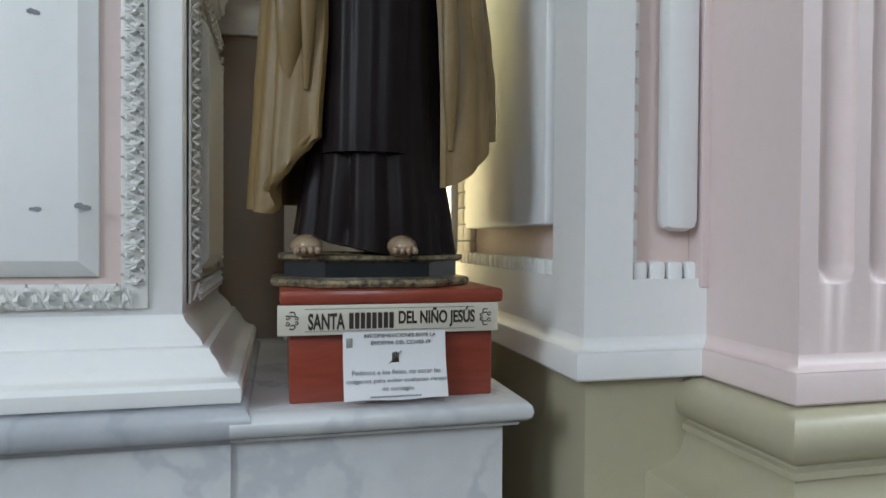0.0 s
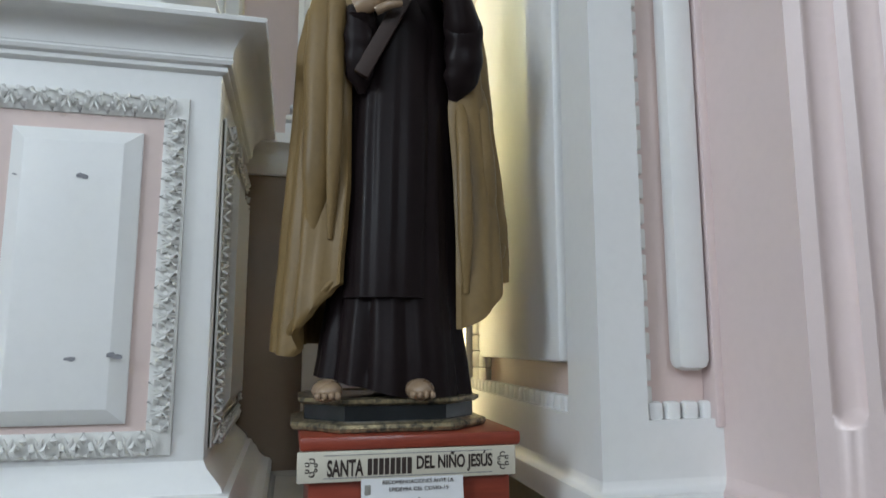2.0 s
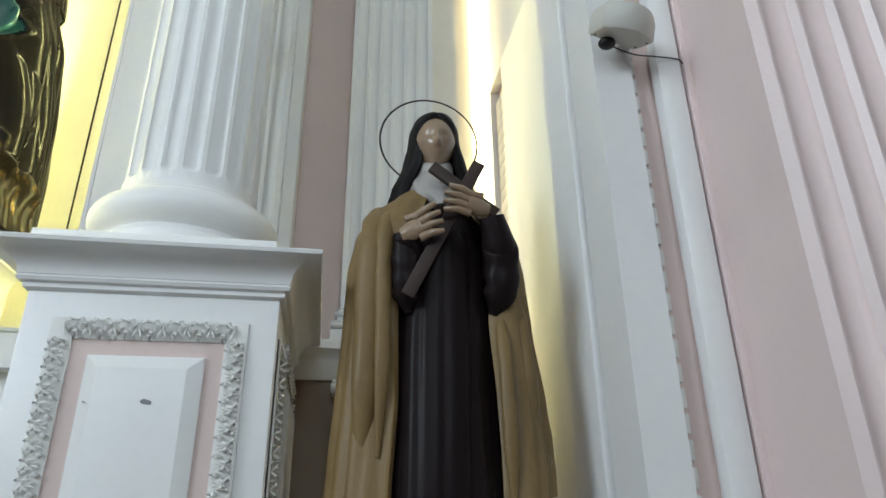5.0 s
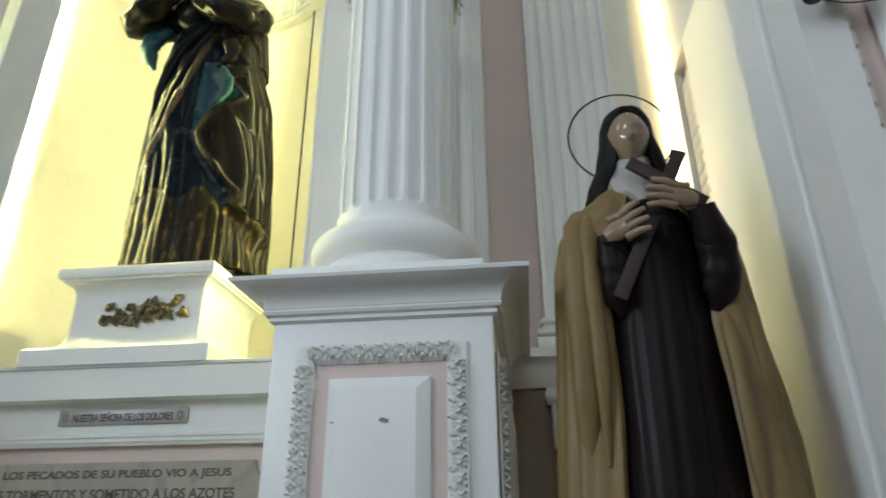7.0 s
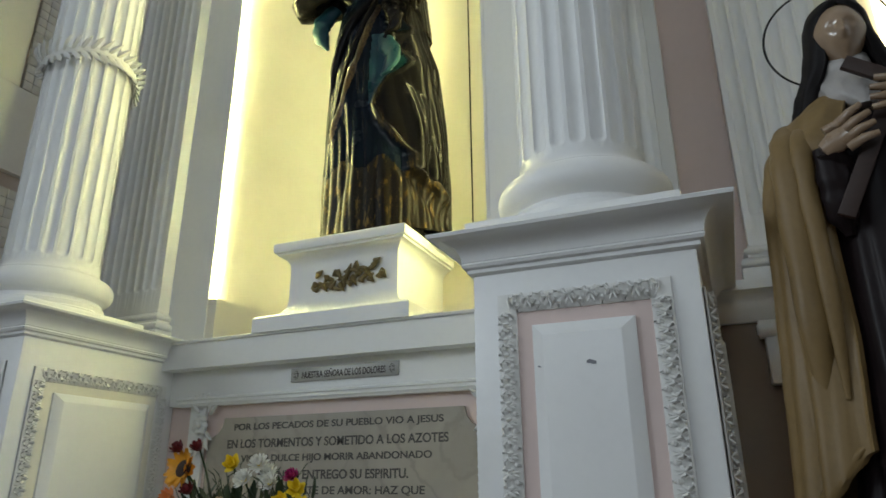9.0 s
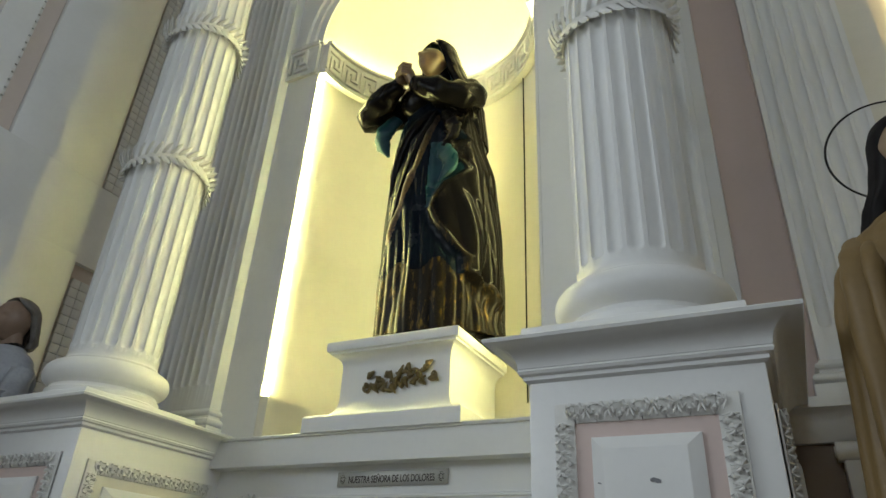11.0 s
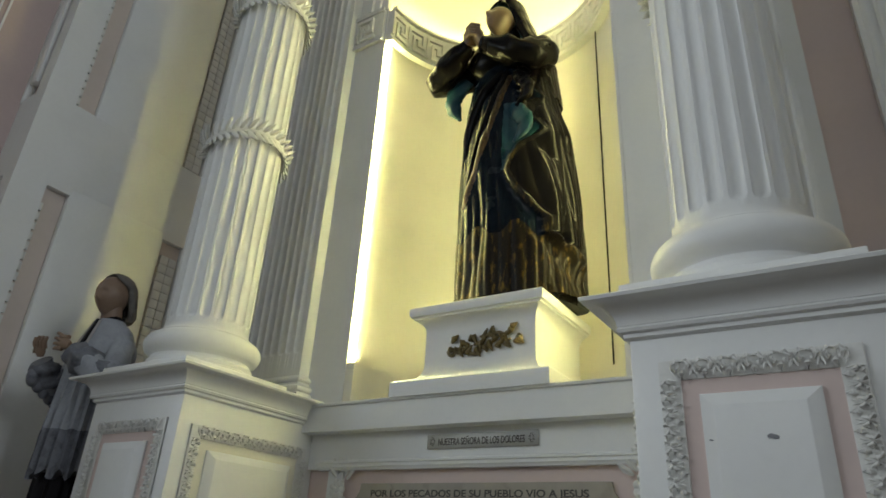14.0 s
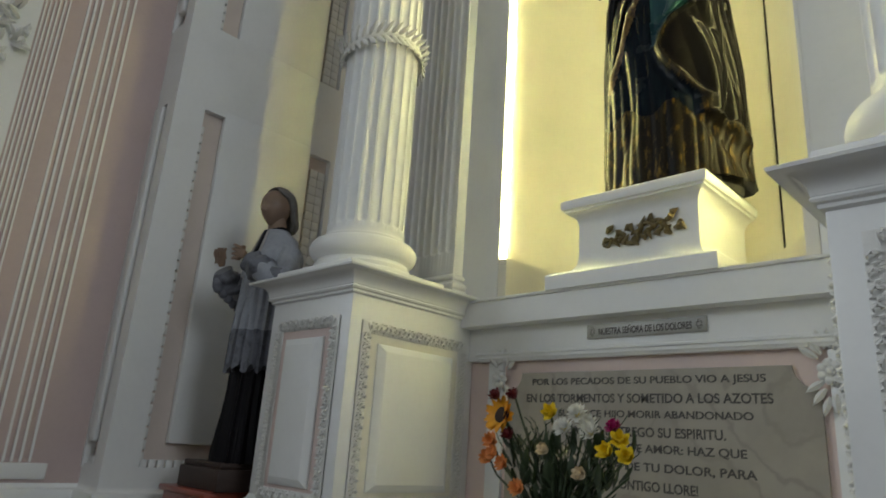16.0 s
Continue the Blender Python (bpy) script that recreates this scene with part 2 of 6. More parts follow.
def shared(name, me, m, parent):
    """A piece that shares its mesh with its likes; m is its place in the world."""
    ob = new(name, me)
    ob.parent = parent
    ob.matrix_parent_inverse = Matrix.Translation(-ORIGIN.get(parent, Vector((0, 0, 0))))
    ob.matrix_basis = m
    return ob


def box(bm, x0, x1, y0, y1, z0, z1, bev=0.0, mat=0, m=None):
    vs = [bm.verts.new((x, y, z)) for z in (z0, z1) for y in (y0, y1) for x in (x0, x1)]
    fs = [bm.faces.new([vs[i] for i in q]) for q in ((0, 2, 3, 1), (4, 5, 7, 6), (0, 1, 5, 4), (1, 3, 7, 5), (3, 2, 6, 7), (2, 0, 4, 6))]
    for f in fs:
        f.material_index = mat
    if bev:
        es = list({e for f in fs for e in f.edges})
        r = bmesh.ops.bevel(bm, geom=es, offset=bev, segments=2, profile=0.5, affect="EDGES")
        for f in r["faces"]:
            f.material_index = mat
        vs = list({v for f in r["faces"] for v in f.verts} | {v for v in vs if v.is_valid})
    if m is not None:
        bmesh.ops.transform(bm, matrix=m, verts=[v for v in vs if v.is_valid])
    return bm


def boxes(*args, bev=0.0):
    bm = bmesh.new()
    for a in args:
        box(bm, *a, bev=bev)
    return bm


def sweep(bm, path, prof, closed=False, mat=0):
    """A moulding: the closed profile (out, z) carried along the path; out points to the right of the way."""
    n = len(path)
    rows = []
    for i in range(n):
        p = Vector(path[i])
        ns = []
        for a, b in ((i - 1, i), (i, i + 1)):
            if closed or (a >= 0 and b < n):
                d = (Vector(path[b % n]) - Vector(path[a % n])).normalized()
                ns.append(Vector((d.y, -d.x)))
        m = ns[0] if len(ns) == 1 else (ns[0] + ns[1]) / (1 + ns[0].dot(ns[1]))
        rows.append([bm.verts.new((p.x + m.x * o, p.y + m.y * o, z)) for o, z in prof])
    k = len(prof)
    for i in range(n if closed else n - 1):
        a, b = rows[i], rows[(i + 1) % n]
        for j in range(k):
            bm.faces.new((a[j], a[(j + 1) % k], b[(j + 1) % k], b[j])).material_index = mat
    if not closed:
        bm.faces.new(rows[0]).material_index = mat
        bm.faces.new(rows[-1][::-1]).material_index = mat
    return bm


def arc(cx, cz, r, a0, a1, n=5):
    return [(cx + r * math.cos(radians(a0 + (a1 - a0) * i / n)), cz + r * math.sin(radians(a0 + (a1 - a0) * i / n))) for i in range(n + 1)]


def lathe(bm, cx, cy, prof, segs=48, mat=0):
    rings = [[bm.verts.new((cx + r * math.cos(2 * math.pi * i / segs), cy + r * math.sin(2 * math.pi * i / segs), z)) for i in range(segs)] for r, z in prof]
    return skin(bm, rings, mat)


def skin(bm, rings, mat=0, caps=True, ends=True):
    k = len(rings[0])
    for a, b in zip(rings, rings[1:]):
        for j in range(k):
            bm.faces.new((a[j], a[(j + 1) % k], b[(j + 1) % k], b[j])).material_index = mat
    if ends:
        bm.faces.new(rings[0][::-1]).material_index = mat
        bm.faces.new(rings[-1]).material_index = mat
    return bm


def tube(bm, pts, radii, segs=12, mat=0, squash=1.0, up=(0, 0, 1)):
    """A tapered round bar along points; squash flattens it across."""
    pts = [Vector(p) for p in pts]
    rings = []
    for i, p in enumerate(pts):
        d = (pts[min(i + 1, len(pts) - 1)] - pts[max(i - 1, 0)]).normalized()
        u = d.cross(Vector(up))
        if u.length < 1e-3:
            u = d.cross(Vector((0, 1, 0.01)))
        u.normalize()
        v = u.cross(d)
        r = radii[i] if isinstance(radii, (list, tuple)) else radii
        rings.append([bm.verts.new(p + u * r * math.cos(2 * math.pi * j / segs) + v * r * squash * math.sin(2 * math.pi * j / segs)) for j in range(segs)])
    return skin(bm, rings, mat)


def eased(pts, radii, per=5):
    """The same way with soft bends: a Catmull-Rom curve through the points, and its radii."""
    pts = [Vector(p) for p in pts]
    op, orad = [], []
    for i in range(len(pts) - 1):
        p0, p1, p2, p3 = pts[max(i - 1, 0)], pts[i], pts[i + 1], pts[min(i + 2, len(pts) - 1)]
        for k in range(per):
            t = k / per
            op.append(0.5 * (2 * p1 + (p2 - p0) * t + (2 * p0 - 5 * p1 + 4 * p2 - p3) * t * t + (3 * p1 - p0 - 3 * p2 + p3) * t ** 3))
            orad.append(radii[i] + (radii[i + 1] - radii[i]) * t * t * (3 - 2 * t))
    return op + [pts[-1]], orad + [radii[-1]]


def sleeve(bm, pts, radii, segs=20, mat=0, squash=1.0, folds=0.10, up=(0, 1, 0.2)):
    """A cloth sleeve: a soft tube with creases round its bends."""
    p, r = eased(pts, list(radii), 7)
    rings = []
    u = None
    for i, c in enumerate(p):
        d = (p[min(i + 1, len(p) - 1)] - p[max(i - 1, 0)]).normalized()
        u = d.cross(Vector(up)) if u is None else (u - d * u.dot(d))
        u.normalize()
        v = u.cross(d)
        ring = []
        for j in range(segs):
            a = 2 * math.pi * j / segs
            k = r[i] * (1 + folds * (math.sin(i * 1.25 + 1.7 * math.sin(a) + 0.6) * (0.4 + 0.6 * abs(math.sin(a * 1.5))) + 0.5 * math.sin(5 * a + 0.7 * i)) * min(1.0, 0.3 + 0.25 * min(i, len(p) - 1 - i)))
            ring.append(bm.verts.new(c + u * k * math.cos(a) + v * k * squash * math.sin(a)))
        rings.append(ring)
    return skin(bm, rings, mat)


def beam(bm, a, b, w, t, mat=0, face=(0, 1, 0)):
    """A squared bar from a to b, its broad side w turned to face."""
    a, b = Vector(a), Vector(b)
    d = (b - a).normalized()
    x = d.cross(Vector(face)).normalized()
    y = d.cross(x)
    m = Matrix((x, y, d)).transposed().to_4x4()
    m.translation = a
    return box(bm, -w / 2, w / 2, -t / 2, t / 2, 0, (b - a).length, 0.002, mat, m)


def ball(bm, c, rx, ry, rz, mat=0, segs=20, rings=12, bend=None, m=None):
    mat4 = Matrix.Translation(c) @ (m or Matrix()) @ Matrix.Diagonal((rx, ry, rz, 1))
    r = bmesh.ops.create_uvsphere(bm, u_segments=segs, v_segments=rings, radius=1.0)
    if bend:
        for v in r["verts"]:
            v.co = bend(v.co)
    bmesh.ops.transform(bm, matrix=mat4, verts=r["verts"])
    for f in {f for v in r["verts"] for f in v.link_faces}:
        f.material_index = mat
    return bm


def lettering(name, text, x0, x1, y, z0, z1, material, parent, depth=0.0015, m=None, fat=0.0):
    """Raised letters that fill the given width and height on a face that looks to -y."""
    cu = bpy.data.curves.new(name, "FONT")
    cu.body, cu.extrude, cu.align_x, cu.offset = text, depth, "LEFT", fat
    tmp = bpy.data.objects.new(name, cu)
    scene.collection.objects.link(tmp)
    dg = bpy.context.evaluated_depsgraph_get()
    me = bpy.data.meshes.new_from_object(tmp.evaluated_get(dg))
    bpy.data.objects.remove(tmp)
    bpy.data.curves.remove(cu)
    co = np.zeros(len(me.vertices) * 3)
    me.vertices.foreach_get("co", co)
    co = co.reshape(-1, 3)
    lo, hi = co.min(0), co.max(0)
    sx, sz = (x1 - x0) / (hi[0] - lo[0]), (z1 - z0) / (hi[1] - lo[1])
    out = np.stack([x0 + (co[:, 0] - lo[0]) * sx, y - co[:, 2], z0 + (co[:, 1] - lo[1]) * sz], 1)
    me.vertices.foreach_set("co", out.ravel())
    me.materials.clear()
    me.materials.append(material)
    me.update()
    ob = new(name, me)
    place(ob, parent)
    return ob


def flute_cut(du, r, dz):
    """Depth of a round-ended flute at du from its middle and dz below its end."""
    q = r * r - du * du - max(0.0, dz) ** 2
    return 0.62 * math.sqrt(q) if q > 0 else 0.0


def end_rows(z0, z1, r):
    return [z0 - r * 1.02, z0 - r * 0.9, z0 - r * 0.7, z0 - r * 0.45, z0 - r * 0.2, z0, z1]


def fluted_panel(bm, o, u, nrm, width, centres, r, zb, z0, z1, mat=0):
    """A flat face with upright flutes; o its lower start, u along it, nrm out of it."""
    us = {0.0, width}
    for c in centres:
        us |= {c + r * k for k in (-1.0, -0.92, -0.7, -0.38, 0.0, 0.38, 0.7, 0.92, 1.0)}
    us = sorted(us)
    zs = [zb] + end_rows(z0, z1, r)
    grid = []
    for z in zs:
        row = []
        for a in us:
            d = max(flute_cut(a - c, r, z0 - z) for c in centres)
            p = Vector((o[0], o[1], 0)) + Vector((*u, 0)) * a - Vector((*nrm, 0)) * d
            row.append(bm.verts.new((p.x, p.y, z)))
        grid.append(row)
    for a, b in zip(grid, grid[1:]):
        for j in range(len(us) - 1):
            bm.faces.new((a[j], a[j + 1], b[j + 1], b[j])).material_index = mat
    return bm


CX = -1.655
PED_R, PED_L = -0.4565, -2.8535
COL_R, COL_L, COL_Y = -0.470, -2.840, 1.80
CAP = 2.322
NX, NY, NR, NIN, SPRING = -1.667, 2.297, 0.724, 0.721, 4.86
LEDGE = 1.165

# ---- the room ----
# nave out of view: floor and walls darkened, ceiling paled, to set bounce
solid("floor", boxes((-7.3, 5.3, -8.3, 3.7, -0.2, 0)), FLOORMAT, "polished brown marble church floor", "floor", kind="structure")
solid("ceiling", boxes((-7.3, 5.3, -8.3, 3.7, 8.6, 8.8)), CEILPAINT, "plain grey-white plaster ceiling of the nave", "ceiling", kind="structure")


def holed_wall(name, axis, at, thick, lo, hi, a0, a1, z0, z1, label):
    bm = bmesh.new()
    for s0, s1, b0, b1 in ((lo, a0, 0, 8.6), (a1, hi, 0, 8.6), (a0, a1, 0, z0), (a0, a1, z1, 8.6)):
        if axis == "x":
            box(bm, at, at + thick, s0, s1, b0, b1)
        else:
            box(bm, s0, s1, at, at + thick, b0, b1)
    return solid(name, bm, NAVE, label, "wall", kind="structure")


holed_wall("wall_west", "x", -7.3, 0.3, -8, 3.4, -4.7, -2.5, 3.2, 6.8, "unseen plaster wall, darkened to cut bounce, with a tall window")
holed_wall("wall_east", "x", 5.0, 0.3, -8, 3.4, -0.8, 1.0, 3.4, 6.2, "unseen plaster wall, darkened to cut bounce, with an added small window")
holed_wall("wall_south", "y", -8.3, 0.3, -7.3, 5.3, -6.8, 1.6, 4.1, 7.5, "unseen plaster wall, darkened to cut bounce, with a wide window")
solid("wall_north", boxes((-7.3, 5.3, 3.4, 3.7, 0, 8.6)), PINK, "pale pink plaster wall behind the altarpiece", "wall", kind="structure")
# the east one is an added opening for the fill lamp
for nm, b in (("window_1", (-7.2, -7.15, -4.7, -2.5, 3.2, 6.8)), ("fill_window_3", (5.1, 5.15, -0.8, 1.0, 3.4, 6.2)), ("window_2", (-6.8, 1.6, -8.2, -8.15, 4.1, 7.5))):
    w = thing(nm, ((b[0] + b[1]) / 2, (b[2] + b[3]) / 2, b[4]), "church window out of view with clear panes in a white frame", "window", kind="structure")
    bm = bmesh.new()
    along = 0 if nm == "window_2" else 1
    lo, hi = (b[2], b[3]) if along else (b[0], b[1])
    for k in range(4):
        c = lo + (hi - lo) * k / 3
        c0, c1 = max(lo, c - 0.04), min(hi, c + 0.04)
        box(bm, *((b[0], b[1], c0, c1) if along else (c0, c1, b[2], b[3])), b[4], b[5])
    for z in (b[4], (b[4] + b[5]) / 2, b[5] - 0.08):
        box(bm, *((b[0] + 0.005, b[1] - 0.005, lo, hi) if along else (lo, hi, b[2] + 0.005, b[3] - 0.005)), z, z + 0.08)
    part("window_frame", bm, WHITE, w)
    p = part("pane", boxes((b[0] + 0.02, b[0] + 0.026, lo, hi, b[4], b[5]) if along else (lo, hi, b[2] + 0.02, b[2] + 0.026, b[4], b[5])), GLASS, w)
    p.visible_shadow = False

# ---- pedestals of the columns ----
CAP_PROF = [(-0.03, 2.215), (0.0, 2.215), (0.012, 2.222), (0.012, 2.232), (0.022, 2.236), (0.026, 2.244), (0.022, 2.250)] + arc(0.082, 2.252, 0.058, 180, 100, 6) + [(0.080, 2.312 - 0.004), (0.098, 2.312 - 0.002), (0.101, CAP - 0.003), (0.098, CAP), (-0.03, CAP)]
BASE_PROF = [(o * 0.80, z) for o, z in [(-0.03, 1.185), (0.155, 1.185), (0.157, 1.19), (0.157, 1.215), (0.152, 1.22), (0.148, 1.225)] + arc(0.148, 1.282, 0.056, 270, 200, 6)[1:] + [(0.080, 1.275), (0.074, 1.286), (0.056, 1.290), (0.052, 1.300), (0.030, 1.318), (0.008, 1.335), (0.0, 1.350), (-0.03, 1.350)]]
MARBLE_PROF = [(o * 0.80, z) for o, z in [(-0.05, 1.100), (0.140, 1.100), (0.150, 1.108)] + arc(0.150, 1.143, 0.034, 270, 450, 7) + [(0.140, 1.184), (-0.05, 1.184)]]


def acanthus(w, h, d):
    """One carved leaf of a frame: two curled lobes and a drooping tip; x along, z down from 0, out to -y."""
    bm = bmesh.new()
    for s in (-1, 1):
        tube(bm, [(0, -0.1 * d, -0.10 * h), (s * 0.24 * w, -0.8 * d, -0.12 * h), (s * 0.34 * w, -0.9 * d, -0.36 * h), (s * 0.24 * w, -0.6 * d, -0.56 * h), (s * 0.14 * w, -0.4 * d, -0.42 * h)], [0.03 * h, 0.10 * h, 0.12 * h, 0.10 * h, 0.05 * h], 5)
        tube(bm, [(s * 0.46 * w, -0.1 * d, -0.10 * h), (s * 0.45 * w, -0.5 * d, -0.5 * h), (s * 0.34 * w, -0.7 * d, -0.86 * h)], [0.05 * h, 0.09 * h, 0.03 * h], 5)
    tube(bm, [(0, -0.2 * d, -0.55 * h), (0, -0.8 * d, -0.76 * h), (0, -0.5 * d, -1.0 * h)], [0.05 * h, 0.15 * h, 0.04 * h], 5)
    return finish(bm, "carved_leaf", STUCCO, 60)


LEAF_TOP = acanthus(0.056, 0.052, 0.018)
LEAF_SIDE = acanthus(0.043, 0.048, 0.018)


def carved_frame(parent, m, w, h, ground=None):
    """Carved leaf border, pink field and raised bevelled panel; m carries x across, z up, -y out; its origin is the top middle."""
    hw = w / 2

    def put(bm):
        bmesh.ops.transform(bm, matrix=m, verts=bm.verts)
        return bm

    bm = bmesh.new()
    box(bm, -hw, hw, -0.004, 0.02, -h, 0)
    part("frame_field", put(bm), ground or PINK, parent, "" if ground else "pale pink sunk field")
    bm = bmesh.new()
    for a in ((-hw, -hw + 0.052, -h, 0), (hw - 0.052, hw, -h, 0), (-hw + 0.052, hw - 0.052, -0.052, 0), (-hw + 0.052, hw - 0.052, -h, -h + 0.052)):
        box(bm, a[0], a[1], -0.009, 0.005, a[2], a[3], bev=0.003)
    border = part("frame_border", put(bm), STUCCO, parent)
    n = max(3, round((w - 0.05) / 0.0535))
    for i in range(n):
        x = -hw + 0.03 + (w - 0.06) * (i + 0.5) / n
        for z, a in ((-0.001, 0), (-h + 0.001, 180)):
            shared("carved_leaf", LEAF_TOP, m @ pose(x, -0.008, z, 0, a, 0), border)
    n = round((h - 0.1) / 0.041)
    for i in range(n):
        z = -0.052 - (h - 0.104) * (i + 0.5) / n
        for x, a in ((-hw + 0.002, -90), (hw - 0.002, 90)):
            shared("carved_leaf", LEAF_SIDE, m @ pose(x, -0.008, z, 0, a, 0), border)
    i0, t0, t1 = 0.093, 0.090, h - 0.068
    bm = bmesh.new()
    rings = []
    for ins, y in ((0, 0), (0, -0.012), (0.004, -0.016), (0.032, -0.034), (0.036, -0.035)):
        rings.append([bm.verts.new((x, y, z)) for x, z in ((-hw + i0 + ins, -t1 + ins), (hw - i0 - ins, -t1 + ins), (hw - i0 - ins, -t0 - ins), (-hw + i0 + ins, -t0 - ins))])
    skin(bm, rings)
    part("raised_panel", put(bm), WHITE, parent, sharp=15)


def column_pedestal(cx, hw, drop):
    t = thing("column_pedestal", (cx, 1.55, 0), "white pedestal with carved leaf frames and a moulded cap", "pedestal", "altarpiece pedestals")
    part("body", boxes((cx - hw, cx + hw, 1.55, 2.34, 1.2, 2.30), bev=0.004), WHITE, t)
    path = [(cx - hw, 2.33), (cx - hw, 1.55), (cx + hw, 1.55), (cx + hw, 2.33)]
    part("cap_moulding", sweep(bmesh.new(), path, CAP_PROF), WHITE, t)
    part("base_moulding", sweep(bmesh.new(), path, BASE_PROF), WHITE, t)
    part("marble_edge", sweep(bmesh.new(), path, MARBLE_PROF), GREYMARBLE, t, "grey rounded marble edging")
    part("marble_plinth", boxes((cx - hw - 0.105, cx + hw + 0.105, 1.445, 2.34, 0, 1.105)), MARBLE, t, "white veined marble plinth")
    carved_frame(t, pose(cx + 0.002, 1.55, 2.152 - drop), 2 * hw - 0.137, 0.788)
    for s in (-1, 1):
        carved_frame(t, pose(cx + s * hw, 1.943, 2.135 - drop, 0, 0, 90 * s), 0.66, 0.77, CREAM)
    return t


pr = column_pedestal(PED_R, 0.2915, 0.0)
column_pedestal(-2.869, 0.307, 0.026)
for x, z, s in ((-0.437, 1.953, 1.0), (-0.348, 1.574, 1.25), (-0.431, 1.567, 0.85), (-0.565, 1.95, 0.35)):
    bm = bmesh.new()
    vs = []
    for k in range(11):
        a = 2 * math.pi * k / 11
        r = s * 0.011 * (0.75 + 0.5 * noise.noise(Vector((x * 40 + math.cos(a), z * 40 + math.sin(a), 0))) + 0.25 * math.cos(2 * a + 0.5))
        vs.append((x + 1.15 * r * math.cos(a), z + 0.8 * r * math.sin(a)))
    rings = [[bm.verts.new((a, y, b)) for a, b in vs] for y in (1.517, 1.5135)]
    skin(bm, rings)
    part("paint_chip", bm, CHIP, pr, "grey chip in the white paint")

# ---- columns ----


def leaf_sprig(length, width):
    bm = bmesh.new()
    rows = []
    for i in range(5):
        f = i / 4
        w = width * math.sin(math.pi * min(0.97, 0.12 + f * 0.85)) * 0.5
        y = -0.018 * math.sin(f * 2.0)
        rows.append([bm.verts.new((-w, y + 0.003, f * length)), bm.verts.new((0, y - 0.005, f * length)), bm.verts.new((w, y + 0.003, f * length)), bm.verts.new((0, y + 0.008, f * length))])
    skin(bm, rows)
    return finish(bm, "wreath_leaf", STUCCO, 60)


SPRIG = leaf_sprig(0.088, 0.026)


def wreath(col, cx, cy, z, r):
    """A band of curling leaves round the shaft: a bound roll with two rows of leaves."""
    bm = bmesh.new()
    n = 72
    rings = []
    for i in range(n + 1):
        a = 2 * math.pi * i / n
        zz = z + 0.022 * math.cos(a * 2 + 0.6)
        for_ring = []
        for j in range(8):
            b = 2 * math.pi * j / 8
            rr = r + 0.010 + 0.015 * math.cos(b)
            for_ring.append((cx + rr * math.cos(a), cy + rr * math.sin(a), zz + 0.020 * math.sin(b)))
        rings.append(for_ring)
    vr = [[bm.verts.new(p) for p in q] for q in rings[:-1]]
    for a, b in zip(vr, vr[1:] + vr[:1]):
        for j in range(8):
            bm.faces.new((a[j], a[(j + 1) % 8], b[(j + 1) % 8], b[j]))
    roll = part("wreath", bm, STUCCO, col)
    k = 34
    for i in range(k):
        a = 2 * math.pi * i / k
        zz = z + 0.022 * math.cos(a * 2 + 0.6)
        turn = math.degrees(a) + 90
        m0 = Matrix.Translation((cx + (r + 0.016) * math.cos(a), cy + (r + 0.016) * math.sin(a), zz)) @ pose(0, 0, 0, 0, 0, turn)
        shared("wreath_leaf", SPRIG, m0 @ pose(0, 0, 0.0, 14, 42, 0), roll)
        shared("wreath_leaf", SPRIG, m0 @ pose(0, 0, 0.004, 160, -42, 0), roll)
    bm = bmesh.new()
    for s in range(5):
        a = radians(205) + 0.10 * s
        ball(bm, (cx + (r + 0.035) * math.cos(a), cy + (r + 0.035) * math.sin(a), z + 0.035 - 0.012 * (s % 3)), 0.012, 0.012, 0.012, segs=8, rings=6)
    part("wreath_berries", bm, STUCCO, roll)


